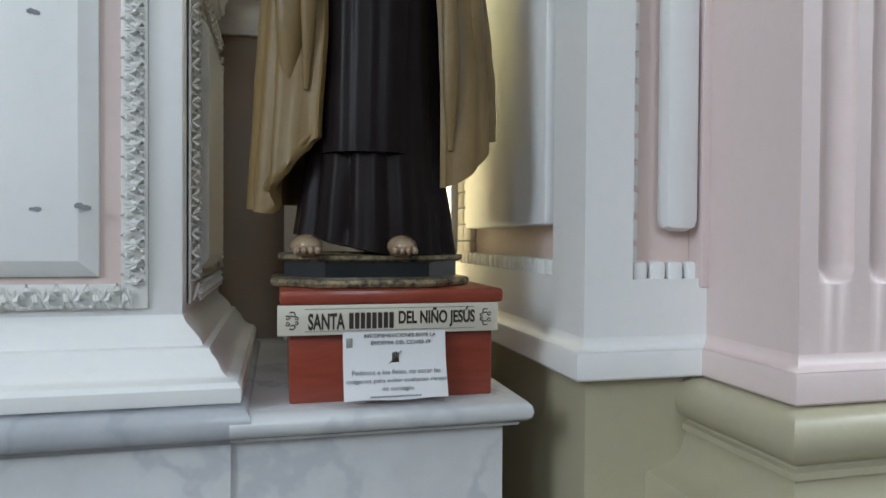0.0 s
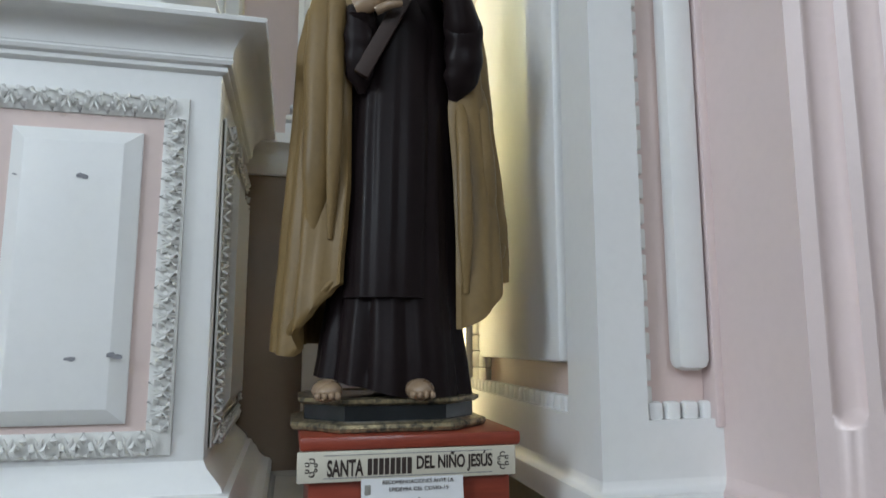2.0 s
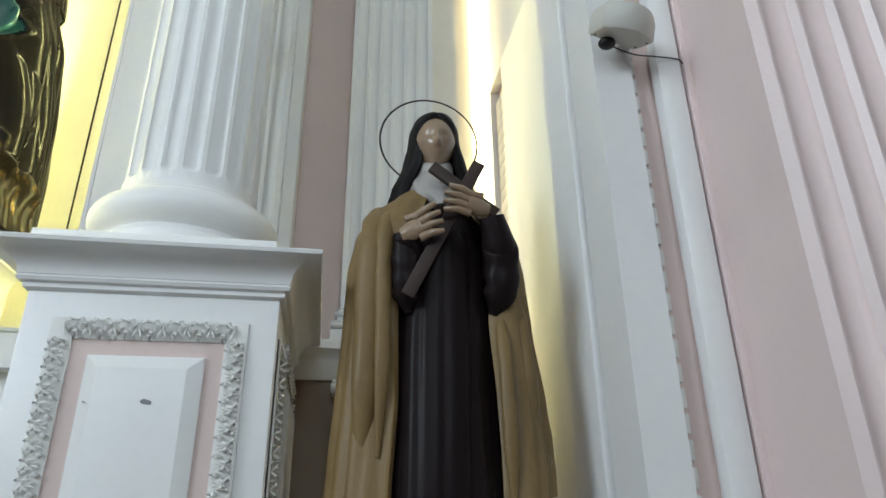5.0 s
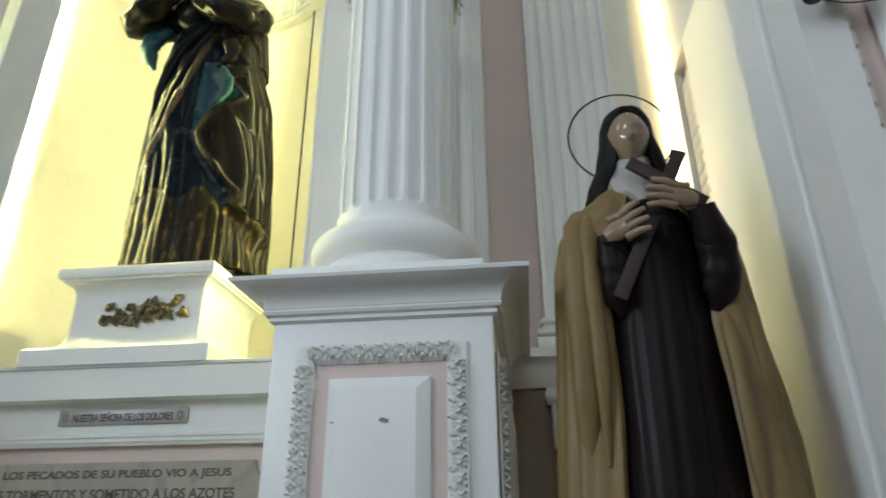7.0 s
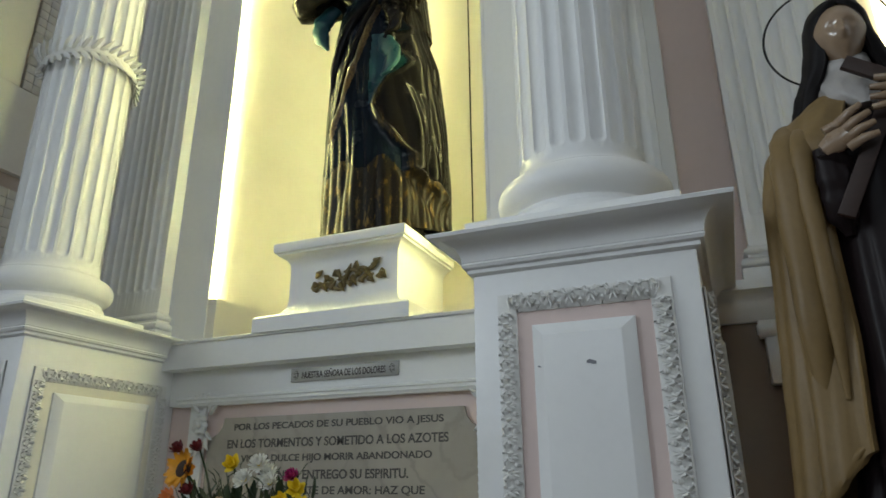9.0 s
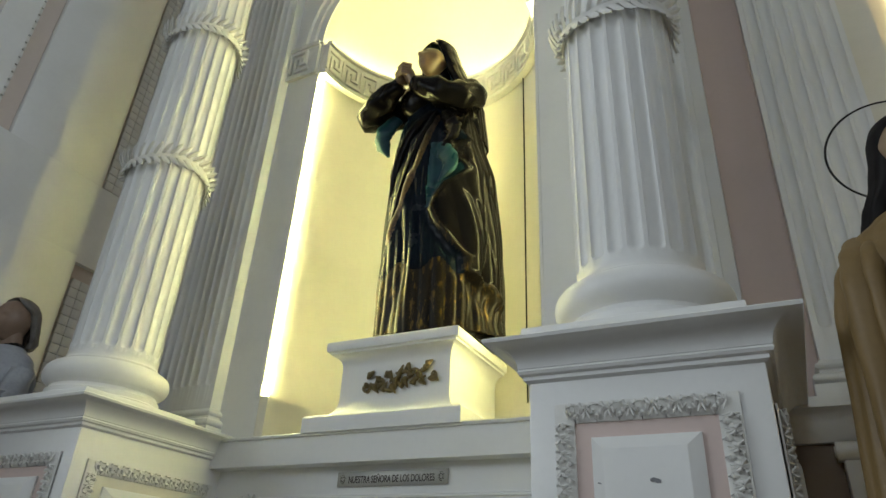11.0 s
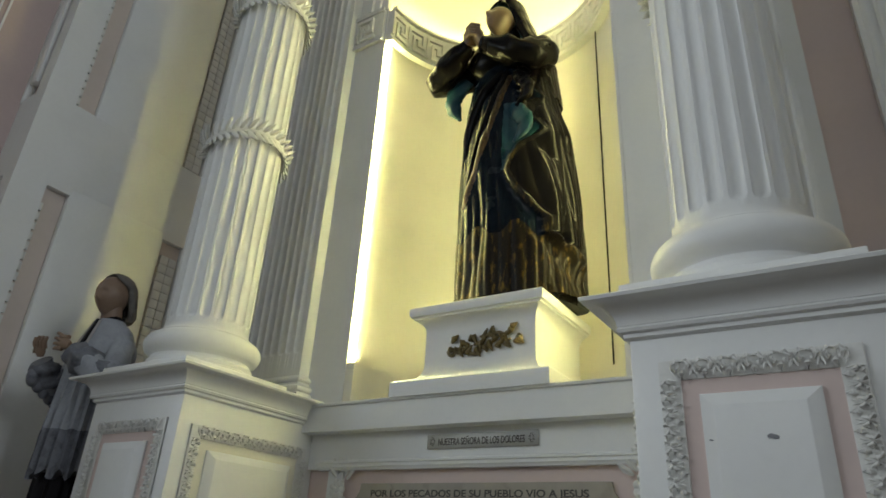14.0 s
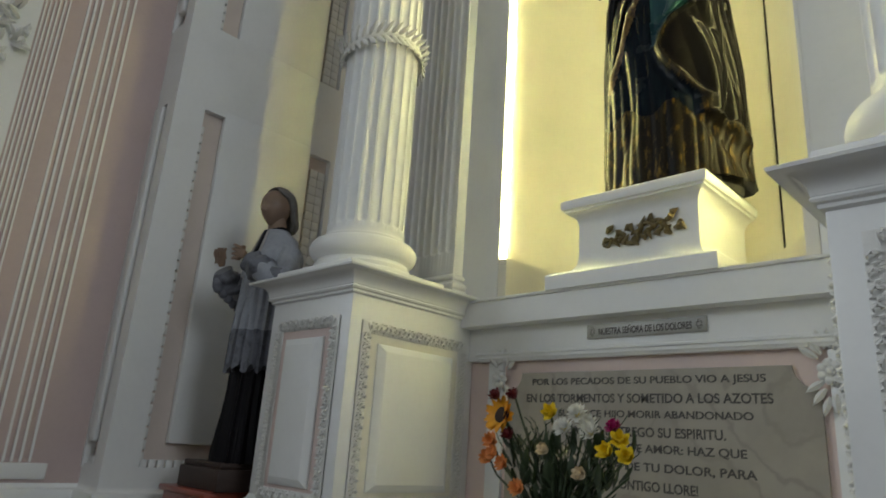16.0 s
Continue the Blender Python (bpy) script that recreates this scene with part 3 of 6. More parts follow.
def column(cx, cy):
    t = thing("fluted_column", (cx, cy, CAP), "white fluted column bound with leaf wreaths", "column", "altarpiece columns")
    part("plinth", boxes((cx - 0.288, cx + 0.288, cy - 0.288, cy + 0.288, CAP, CAP + 0.042), bev=0.003), WHITE, t)
    z = CAP + 0.042
    prof = [(0.20, z), (0.242, z), (0.242, z + 0.020), (0.236, z + 0.024), (0.236, z + 0.044), (0.228, z + 0.050), (0.222, z + 0.064)]
    prof += [(0.216 + 0.048 * math.cos(radians(a)), z + 0.120 + 0.050 * math.sin(radians(a))) for a in range(-75, 91, 15)]
    prof += [(0.212, z + 0.174), (0.211, z + 0.182)] + [(0.211 - 0.018 * math.sin(radians(a)), z + 0.184 + 0.034 * (1 - math.cos(radians(a)))) for a in range(15, 91, 15)]
    prof.append((0.10, prof[-1][1]))
    part("torus_base", lathe(bmesh.new(), cx, cy, prof, 64), WHITE, t)
    nf, r0, fz, ztop = 20, 0.192, 2.625, 7.2
    fr = math.pi * r0 / nf * 0.80
    angs = []
    for k in range(nf):
        c = 2 * math.pi * (k + 0.5) / nf
        angs += [(c + fr / r0 * q, fr * q) for q in (-1.0, -0.9, -0.65, -0.3, 0.0, 0.3, 0.65, 0.9, 1.0)]
    zs = [2.56] + end_rows(fz, 3.55, fr) + [4.4, 5.3, ztop]
    bm = bmesh.new()
    rings = []
    for zz in zs:
        taper = r0 - 0.012 * max(0, zz - 3.2) / 4
        rings.append([bm.verts.new((cx + (taper - flute_cut(d, fr, fz - zz)) * math.cos(a), cy + (taper - flute_cut(d, fr, fz - zz)) * math.sin(a), zz)) for a, d in angs])
    skin(bm, rings)
    part("shaft", bm, WHITE, t, sharp=42)
    for zz in (3.60, 4.52):
        wreath(t, cx, cy, zz, 0.190)
    part("capital", lathe(bmesh.new(), cx, cy, [(0.18, 7.15), (0.22, 7.2), (0.24, 7.35), (0.33, 7.6), (0.33, 7.7), (0.1, 7.7)], 32), STUCCO, t)
    return t


colr = column(COL_R, COL_Y)
copy_thing(colr, pose(COL_L, COL_Y, CAP))

# ---- body of the altarpiece with its niche ----
ret = thing("altarpiece_wall", (CX, 2.3, 0), "white altarpiece wall with an arched niche and mouldings", "altarpiece", kind="structure")
XL, XR = -3.10, -0.205
bm = bmesh.new()
box(bm, XL, NX - NR, NY, NY + 0.12, 2.2, 7.4)
box(bm, NX + NR, XR, NY, NY + 0.12, 2.2, 7.4)
# spandrels over the arch
prev = None
for i in range(25):
    a = math.pi * i / 24
    x, z = NX - NR * math.cos(a), SPRING + NR * math.sin(a)
    cur = [bm.verts.new((x, y, zz)) for y in (NY, NY + 0.12) for zz in (z, 7.4)]
    if prev:
        bm.faces.new((prev[0], cur[0], cur[1], prev[1]))
        bm.faces.new((prev[2], prev[3], cur[3], cur[2]))
        bm.faces.new((prev[0], prev[2], cur[2], cur[0]))
    prev = cur
part("front_wall", bm, WHITE, ret)
box_bm = boxes((XL, XL + 0.06, NY + 0.12, 3.4, 2.2, 7.4), (XR - 0.06, XR, NY + 0.12, 3.4, 2.2, 7.4))
part("return_wall", box_bm, CREAM, ret)

# niche shell and half dome
bm = bmesh.new()
n = 40


def arc_pts(r, n=40, back=0.0, a0=0.0, a1=math.pi):
    return [(NX - r * math.cos(a0 + (a1 - a0) * i / n), NY + back + r * math.sin(a0 + (a1 - a0) * i / n)) for i in range(n + 1)]


for r in (NIN,):
    inner = [[bm.verts.new((x, y, z)) for x, y in arc_pts(r, 40, 0.005)] for z in (2.30, SPRING)]
    for j in range(n):
        bm.faces.new((inner[0][j], inner[0][j + 1], inner[1][j + 1], inner[1][j]))
    outer = [[bm.verts.new((x, y, z)) for x, y in arc_pts(r + 0.06, 40, 0.005)] for z in (2.30, SPRING)]
    for j in range(n):
        bm.faces.new((outer[0][j + 1], outer[0][j], outer[1][j], outer[1][j + 1]))
    for a, b in ((inner, outer),):
        for j in (0, n):
            bm.faces.new((a[0][j], a[1][j], b[1][j], b[0][j]))
        for k in (0, 1):
            for j in range(n):
                bm.faces.new((a[k][j], a[k][j + 1], b[k][j + 1], b[k][j]))
part("niche_shell", bm, CREAM, ret)
bm = bmesh.new()
for r in (NIN, NIN + 0.06):
    rows = []
    for i in range(17):
        b = math.pi / 2 * i / 16
        rows.append([bm.verts.new((NX - r * math.cos(math.pi * j / n) * math.cos(b), NY + r * math.sin(math.pi * j / n) * math.cos(b), SPRING + 0.001 + r * math.sin(b))) for j in range(n + 1)])
    for a, b in zip(rows, rows[1:]):
        for j in range(n):
            if (a[j].co - a[j + 1].co).length > 1e-5 and (b[j].co - b[j + 1].co).length > 1e-5:
                bm.faces.new((a[j], a[j + 1], b[j + 1], b[j]))
bmesh.ops.remove_doubles(bm, verts=bm.verts, dist=1e-5)
part("half_dome", bm, CREAM, ret)


def ring_wall(bm, r0, r1, z0, z1, back=0.0, a0=0.0, a1=math.pi, n=40):
    p0, p1 = arc_pts(r0, n, back, a0, a1), arc_pts(r1, n, back, a0, a1)
    rows = [[bm.verts.new((*a, z0)), bm.verts.new((*a, z1)), bm.verts.new((*b, z1)), bm.verts.new((*b, z0))] for a, b in zip(p0, p1)]
    return skin(bm, rows)


part("low_ring", ring_wall(bmesh.new(), 0.672, NIN - 0.002, 2.305, 2.522, 0.004), CREAM, ret, "low curved plinth round the niche")
bm = ring_wall(bmesh.new(), 0.675, NIN - 0.002, 4.60, 4.845, 0.006)
ring_wall(bm, 0.655, 0.69, 4.835, 4.862, 0.004)
ring_wall(bm, 0.665, 0.69, 4.588, 4.608, 0.004)
fret = part("fret_band", bm, STUCCO, ret, "cornice band inside the niche")
# greek key relief: one unit of bars, repeated along the band and on the jambs
bm = bmesh.new()
U = 0.050
way = [(0, 0), (0, 3), (3, 3), (3, 1), (2, 1), (2, 2), (1, 2), (1, 0), (4, 0)]
for (xa, za), (xb, zb) in zip(way, way[1:]):
    e = 0.24 if xa == xb else -0.24
    box(bm, (min(xa, xb) - 2 - e) * 0.0378, (max(xa, xb) - 2 + e) * 0.0378, -0.016, 0.004, min(za, zb) * U - 0.010, max(za, zb) * U + 0.010)
KEY = finish(bm, "fret_key", STUCCO)
kn = 14
for i in range(kn):
    a = math.pi * (i + 0.5) / kn
    x, y = NX - 0.675 * math.cos(a), NY + 0.006 + 0.675 * math.sin(a)
    shared("fret_key", KEY, Matrix.Translation((x, y, 4.642)) @ pose(0, 0, 0, 0, 0, 90 - math.degrees(a)), fret)
for x0 in (NX - NR - 0.255, NX + NR + 0.01):
    jamb = part("jamb_band", boxes((x0, x0 + 0.245, NY - 0.022, NY + 0.004, 4.60, 4.845), (x0, x0 + 0.245, NY - 0.034, NY - 0.02, 4.83, 4.86), (x0, x0 + 0.245, NY - 0.03, NY - 0.02, 4.59, 4.61)), STUCCO, ret)
    shared("fret_key", KEY, pose(x0 + 0.1225, NY - 0.024, 4.642), jamb)
# archivolt over the niche
bm = bmesh.new()
rows = []
for i in range(41):
    a = math.pi * i / 40
    rows.append([bm.verts.new((NX - r * math.cos(a), NY + y, SPRING + r * math.sin(a))) for r, y in ((NR - 0.002, 0.03), (NR - 0.002, -0.012), (NR + 0.05, -0.012), (NR + 0.055, -0.026), (NR + 0.10, -0.026), (NR + 0.11, -0.04), (NR + 0.135, -0.04), (NR + 0.14, 0.01))])
skin(bm, rows)
part("archivolt", bm, WHITE, ret)
# light strips hidden behind the jambs and on the band
lamp = thing("niche_led_strip", (NX, NY + 0.03, 2.53), "glowing yellow light strip hidden behind the niche edge", "lamp")
part("strip", boxes((NX + 0.716, NX + 0.7205, NY + 0.007, NY + 0.030, 2.535, 4.585)), LED, lamp)
part("edge_bead", boxes((NX + 0.710, NX + 0.724, NY - 0.003, NY + 0.004, 2.525, 4.588)), WHITE, ret)
part("strip", boxes((NX - 0.716, NX - 0.708, NY + 0.018, NY + 0.046, 2.535, 4.585)), LED, lamp)
part("dome_strip", ring_wall(bmesh.new(), 0.694, 0.706, 4.866, 4.874, 0.0, 0.08, math.pi - 0.08), LED, lamp)
cable = bmesh.new()
ca = radians(128.3)
tube(cable, [(NX - 0.715 * math.cos(ca), NY + 0.715 * math.sin(ca), z) for z in (2.53, 3.2, 3.9, 4.60)], 0.0042, 6)
solid("wall_cable", cable, IRON, "thin dark cable running up the niche wall", "cable")

# pilasters behind the columns
def pilaster(name, x0, x1, yb, yf, z0, z1, count, label):
    t = thing(name, ((x0 + x1) / 2, yb, z0), label, "pilaster", "fluted pilasters", kind="structure")
    w = x1 - x0
    pitch = (w - 0.03) / count
    bm = fluted_panel(bmesh.new(), (x0, yf), (1, 0), (0, -1), w, [0.015 + pitch * (i + 0.5) for i in range(count)], pitch * 0.40, z0 + 0.14, z0 + 0.28, z1)
    box(bm, x0, x1, yf + 0.032, yb, z0, z1)
    for x in (x0, x1):
        bm.faces.new([bm.verts.new((x, y, z)) for y, z in ((yf, z0 + 0.14), (yf + 0.032, z0 + 0.14), (yf + 0.032, z1), (yf, z1))])
    part("shaft", bm, WHITE, t)
    path = [(x0, yb), (x0, yf), (x1, yf), (x1, yb)]
    prof = [(-0.02, z0), (0.034, z0), (0.034, z0 + 0.05), (0.022, z0 + 0.052)] + arc(0.016, z0 + 0.072, 0.018, -80, 80, 5) + [(0.010, z0 + 0.094), (0.008, z0 + 0.104)] + arc(0.008, z0 + 0.118, 0.012, -80, 80, 4) + [(0.0, z0 + 0.142), (-0.02, z0 + 0.142)]
    part("base", sweep(bmesh.new(), path, prof), WHITE, t)
    return t


for c in (PED_R - 0.01, PED_L + 0.01):
    pilaster("pilaster", c - 0.215, c + 0.215, NY + 0.002, NY - 0.07, CAP + 0.003, 7.2, 7, "white fluted pilaster on the altarpiece behind a column")

# central front under the niche
part("ledge_slab", boxes((PED_L + 0.2, PED_R - 0.2, NY - 0.06, 3.2, 2.18, 2.306)), WHITE, ret)
part("ledge_moulding", sweep(bmesh.new(), [(PED_L + 0.3, 2.322), (PED_R - 0.3, 2.322)], [(o, z - 0.012) for o, z in CAP_PROF]), WHITE, ret)
part("frieze", boxes((PED_L + 0.28, PED_R - 0.28, 2.312, 2.5, 2.02, 2.21)), WHITE, ret)
part("frieze_moulding", sweep(bmesh.new(), [(PED_L + 0.36, 2.312), (PED_R - 0.36, 2.312)], [(-0.02, 2.015), (0.012, 2.015), (0.014, 2.022), (0.022, 2.028), (0.022, 2.04), (0.03, 2.044), (0.03, 2.052), (0.0, 2.06), (-0.02, 2.06)]), WHITE, ret)
part("pink_field", boxes((PED_L + 0.28, PED_R - 0.28, 2.335, 2.5, 0.0, 2.025)), PINK, ret, "pale pink field round the plaque")
for s in (-1, 1):
    x = CX + s * 0.735
    part("field_stile", boxes((x - 0.045, x + 0.045, 2.318, 2.345, 1.0, 2.02), bev=0.003), WHITE, ret)


def rosette(x, z, s):
    """A corner spray of plaster leaves and a flower."""
    t = thing("corner_rosette", (x, 2.325, z), "white plaster flower and leaf spray on the panel corner", "ornament", "panel corner sprays")
    rnd = random.Random(5)
    bm = bmesh.new()
    for k in range(7):
        a = 2 * math.pi * k / 7
        ball(bm, (x + 0.028 * math.cos(a), 2.300, z + 0.028 * math.sin(a)), 0.017, 0.012, 0.017, segs=8, rings=6)
    ball(bm, (x, 2.292, z), 0.016, 0.014, 0.016, segs=8, rings=6)
    part("flower", bm, STUCCO, t)
    for k in range(11):
        a = radians(55 + 18 * k) if k < 6 else radians(215 + 20 * (k - 6))
        rr = 0.05 + 0.035 * rnd.random()
        ob = shared("spray_leaf", SPRIG, Matrix.Translation((x + s * rr * math.cos(a) * 0.6, 2.312, z + rr * math.sin(a))) @ pose(0, 0, 0, 0, s * (90 - math.degrees(a)), 0) @ Matrix.Diagonal((1, 1, 0.75, 1)), t)
    return t


rosette(-2.355, 1.93, -1)
rosette(-0.955, 1.93, 1)

# marble plaque with its prayer
plq = thing("prayer_plaque", (CX, 2.335, 1.40), "grey weathered marble plaque with notched corners and dark letters", "plaque")
bm = bmesh.new()
x0, x1, z0, z1, nt_ = -2.315, -0.995, 1.30, 1.957, 0.085
out = [(x0, z0), (x1, z0), (x1, z1 - nt_)] + [(x1 - nt_ * math.sin(radians(a)) * 1.0, z1 - nt_ * math.cos(radians(a))) for a in (15, 40, 65, 90)] + [(x1 - nt_, z1), (x0 + nt_, z1)] + [(x0 + nt_ * math.sin(radians(a)), z1 - nt_ * math.cos(radians(a))) for a in (90, 65, 40, 15)] + [(x0, z1 - nt_)]
out = [p for i, p in enumerate(out) if i == 0 or (abs(p[0] - out[i - 1][0]) + abs(p[1] - out[i - 1][1])) > 1e-4]
skin(bm, [[bm.verts.new((x, y, z)) for x, z in out] for y in (2.34, 2.318)])
part("slab", bm, PLAQUE, plq)
TL, TR = -2.172, -1.165
for text, a, b, z in (
    ("POR LOS PECADOS DE SU PUEBLO VIO A JESUS", TL, TR, 1.893), ("EN LOS TORMENTOS Y SOMETIDO A LOS AZOTES", TL - 0.03, TR + 0.02, 1.826),
    ("VIO SU DULCE HIJO MORIR ABANDONADO", TL + 0.05, TR - 0.05, 1.760), ("CUANDO ENTREGO SU ESPIRITU.", TL + 0.15, TR - 0.15, 1.696),
    ("FUENTE DE AMOR: HAZ QUE", TL + 0.28, TR - 0.08, 1.632), ("LA FUERZA DE TU DOLOR, PARA", TL + 0.18, TR - 0.05, 1.564), ("CONTIGO LLORE!", TL + 0.40, TR - 0.26, 1.497),
):
    lettering("lettering", text, a, b, 2.3175, z, z + 0.037, LETTERS, plq, 0.0008, fat=0.022)

# small name plate on the frieze
sg = thing("title_plate", (CX + 0.04, 2.31, 2.09), "silver-grey title plate with scroll ends and dark letters", "sign")
part("plate", boxes((-1.880, -1.358, 2.303, 2.3115, 2.092, 2.152), bev=0.002), SIGNSILVER, sg)
lettering("lettering", "NUESTRA SEÑORA DE LOS DOLORES", -1.822, -1.416, 2.3025, 2.105, 2.141, INK, sg, 0.0006, fat=0.018)


def scrolls(parent, xc, y, zc, s, size):
    """A fan of little printed scrolls at a sign's end."""
    bm = bmesh.new()
    for v in (-1, 1):
        for k, (r, dx, dz) in enumerate(((0.32, 0.0, 0.55), (0.24, 0.42, 0.26), (0.2, -0.35, 0.2))):
            pts = []
            for i in range(9):
                a = radians(40 + 300 * i / 8)
                q = r * (1 - 0.45 * i / 8)
                pts.append((xc + s * size * (dx + q * math.cos(a)), y, zc + v * size * (dz + q * math.sin(a) * 0.8)))
            tube(bm, pts, size * 0.055, 5, up=(0, 1, 0))
    part("scroll_print", bm, INK, parent)


scrolls(sg, -1.852, 2.3025, 2.122, -1, 0.022)
scrolls(sg, -1.387, 2.3025, 2.122, 1, 0.022)

# altar table under the plaque
alt = thing("altar_table", (CX, 2.0, 0), "white marble altar table against the altarpiece", "altar")
part("slab", boxes((-2.42, -0.89, 1.46, 2.33, 1.06, 1.13), bev=0.008), MARBLE, alt)
part("front", boxes((-2.38, -0.93, 1.52, 2.33, 0, 1.06), bev=0.004), MARBLE, alt)

# ---- side bays: recess walls, panelled corners, pink piers ----
bm = bmesh.new()
box(bm, -0.014, 0.014, -0.022, 0.0, -0.0255, 0.0255, bev=0.005)
BEAD = finish(bm, "bead", STUCCO)
bm = bmesh.new()
box(bm, -0.019, 0.019, -0.030, 0.0, -0.022, 0.022, bev=0.009)
BIGBEAD = finish(bm, "scallop", WHITE)
BEADS = []


def bay(s, xw, yf, xp, yp, r0, r1, tiers, zr0, near, gap):
    """One corner bay. s: 1 on the right, -1 on the left. xw: recess wall, yf: narrow front, xp, yp: pier; r0..r1 the sunk panel."""
    w = thing("wall_bay", (xw, yf, 0), "white panelled corner wall with beaded sunk panels", "wall", kind="structure")

    def X(a, b):
        return (a, b) if a < b else (b, a)

    t = 0.045
    far = 3.40
    bm = bmesh.new()
    box(bm, *X(xw + s * t, xp + s * 0.4), yf + t, far, 0, 8.6)
    part("sunk_ground", bm, PINK if s > 0 else PALEPINK, w, "pale pink ground of the sunk panels")
    sx = X(xw, xw + s * t)

    def board(*b6, bev=0.0):
        part("facing_board", box(bmesh.new(), *b6, bev=bev), WHITE, w)

    board(*sx, yf, r0, 1.20, 8.6)
    board(*sx, r1, far, 1.20, 8.6)
    zs = [1.20, zr0] + [z for tt in tiers for z in tt][1:] + [8.6]
    cuts = list(zip(zs[0::2], zs[1::2]))
    for a, b in cuts:
        board(*sx, r0, r1, a, b)
    fx0, fx1 = xw + s * t, xw + s * 0.118
    board(*X(fx0, fx1), yf, yf + t, 1.20, 8.6)
    for a, b in cuts:
        board(*X(fx1, xp), yf, yf + t, a, b)
    bm = bmesh.new()
    box(bm, -gap * 0.188, gap * 0.188, -0.026, 0.0, -0.0306, 0.0306, bev=0.007)
    wide_bead = finish(bm, "bead", STUCCO)
    for k, (a, b) in enumerate([(zr0, tiers[0][1])] + list(tiers[1:])):
        bm = bmesh.new()
        box(bm, *X(xw - s * (0.012 if s > 0 else 0.0015), xw + s * t), r0 + near, r1 - gap, a + 0.125 if k == 0 else a - 0.004, b + (0.004 if s > 0 else 0.05), bev=0.012)
        part("raised_block", bm, WHITE, w)
        bm = bmesh.new()
        box(bm, *X(xp - s * 0.116, xp - s * 0.026), yf - 0.014, yf + t, a + 0.11, b + 0.004, bev=0.026)
        part("raised_block", bm, WHITE, w)
        part("reveal_strip", box(bmesh.new(), *X(xp - s * 0.021, xp + s * 0.01), yf - 0.008, yf + t, a - 0.02, b + 0.004, bev=0.006), PIER if s > 0 else WHITE, w)
        nz = int((b - a - 0.06) / 0.062)
        for i in range(nz):
            z = a + 0.05 + 0.062 * i
            BEADS.append((BEAD, pose(xw + s * t, r0 + 0.014, z, 0, 0, -90 * s), w, "bead"))
            BEADS.append((wide_bead, pose(xw + s * t, r1 - gap * 0.28, z, 0, 0, -90 * s), w, "bead"))
            BEADS.append((wide_bead, pose(xw + s * t, r1 - gap * 0.66, z, 0, 0, -90 * s), w, "bead"))
            BEADS.append((BEAD, pose(fx1 + s * 0.012, yf + t, z), w, "bead"))
    ny = int((r1 - r0) / 0.046)
    for i in range(ny):
        BEADS.append((BIGBEAD, pose(xw + s * t, r0 + 0.03 + (r1 - r0 - 0.06) * i / (ny - 1), zr0 + 0.018, 0, 0, -90 * s), w, "scallop"))
    for i in range(4):
        BEADS.append((BIGBEAD, pose(fx1 + s * (0.03 + 0.046 * i), yf + t, zr0 + 0.018), w, "scallop"))
    # pink pier
    p = thing("pier", (xp, yp, 0), "pale pink pier with upright flutes", "pier", "pink piers", kind="structure")
    if s > 0:
        bm = fluted_panel(bmesh.new(), (xp, yp), (1, 0), (0, -1), 1.2, [0.085 + 0.121 * i for i in range(9)], 0.043, 1.20, 1.475, 8.6)
        box(bm, xp, xp + 1.2, yp + 0.03, yf + 0.3, 1.20, 8.6)
        bm.faces.new([bm.verts.new((xp, y, z)) for y, z in ((yp, 1.2), (yp + 0.03, 1.2), (yp + 0.03, 8.6), (yp, 8.6))])
        part("shaft", bm, PIER, p)
        path = [(xw, far), (xw, yf), (xp, yf), (xp, yp), (xp + 1.2, yp)]
        beige = [(xw + 0.02, far), (xw + 0.02, yf + 0.02), (xp + 0.02, yf + 0.02), (xp + 0.02, yp + 0.02), (xp + 1.2, yp + 0.02)]
    else:
        wd = 0.710
        wide = [yp - v for v in (0.945, 0.902, 0.863, 0.826)], [yp - v for v in (0.768, 0.735, 0.703)]
        fine = [yp - v for v in (0.606, 0.582, 0.558, 0.536, 0.513, 0.492)]
        mid = lambda e: [(a + b) / 2 for a, b in zip(e, e[1:])]
        bm = fluted_panel(bmesh.new(), (xp, yp), (0, -1), (1, 0), 0.53, mid(wide[0]) + mid(wide[1]), 0.0135, 1.20, 1.415, 8.6)
        fluted_panel(bm, (xp, yp - 0.53), (0, -1), (1, 0), wd - 0.53, [c - 0.53 for c in mid(fine)], 0.0075, 1.20, 1.415, 8.6)
        box(bm, xp - 1.2, xp - 0.03, yp - wd, yf + 0.3, 1.20, 8.6)
        box(bm, xp - 0.03, xp, yp, yf + 0.04, 1.20, 8.6)
        part("shaft", bm, PIERSHADE, p)
        # flute edges that catch light, drawn as white bars
        for c in wide[0] + wide[1] + fine:
            h = 0.0042 if c > 0.55 else 0.0060
            part("lit_fillet", box(bmesh.new(), xp - 0.004, xp + 0.007, yp - c - h, yp - c + h, 1.395, 8.6), WHITE, p, "white bar for the lit edge of a flute")
        part("base_block", box(bmesh.new(), xp - 0.01, xp + 0.020, yp - wd, 1.03, 1.312, 1.392, bev=0.008), WHITE, p, "white painted pier base")
        path = [(xp, yp - wd), (xp, yf), (xw, yf), (xw, far)]
        beige = [(xp - 0.02, yp - wd), (xp - 0.02, yf + 0.02), (xw - 0.02, yf + 0.02), (xw - 0.02, far)]
    base_prof = [(-0.02, 1.205), (0.028, 1.205), (0.032, 1.210), (0.032, 1.262), (0.028, 1.268)] + arc(0.03, 1.298, 0.030, 270, 185, 5) + [(-0.02, 1.31)]
    if s > 0:
        part("base_moulding", sweep(bmesh.new(), path[:3], base_prof), WHITE, w)
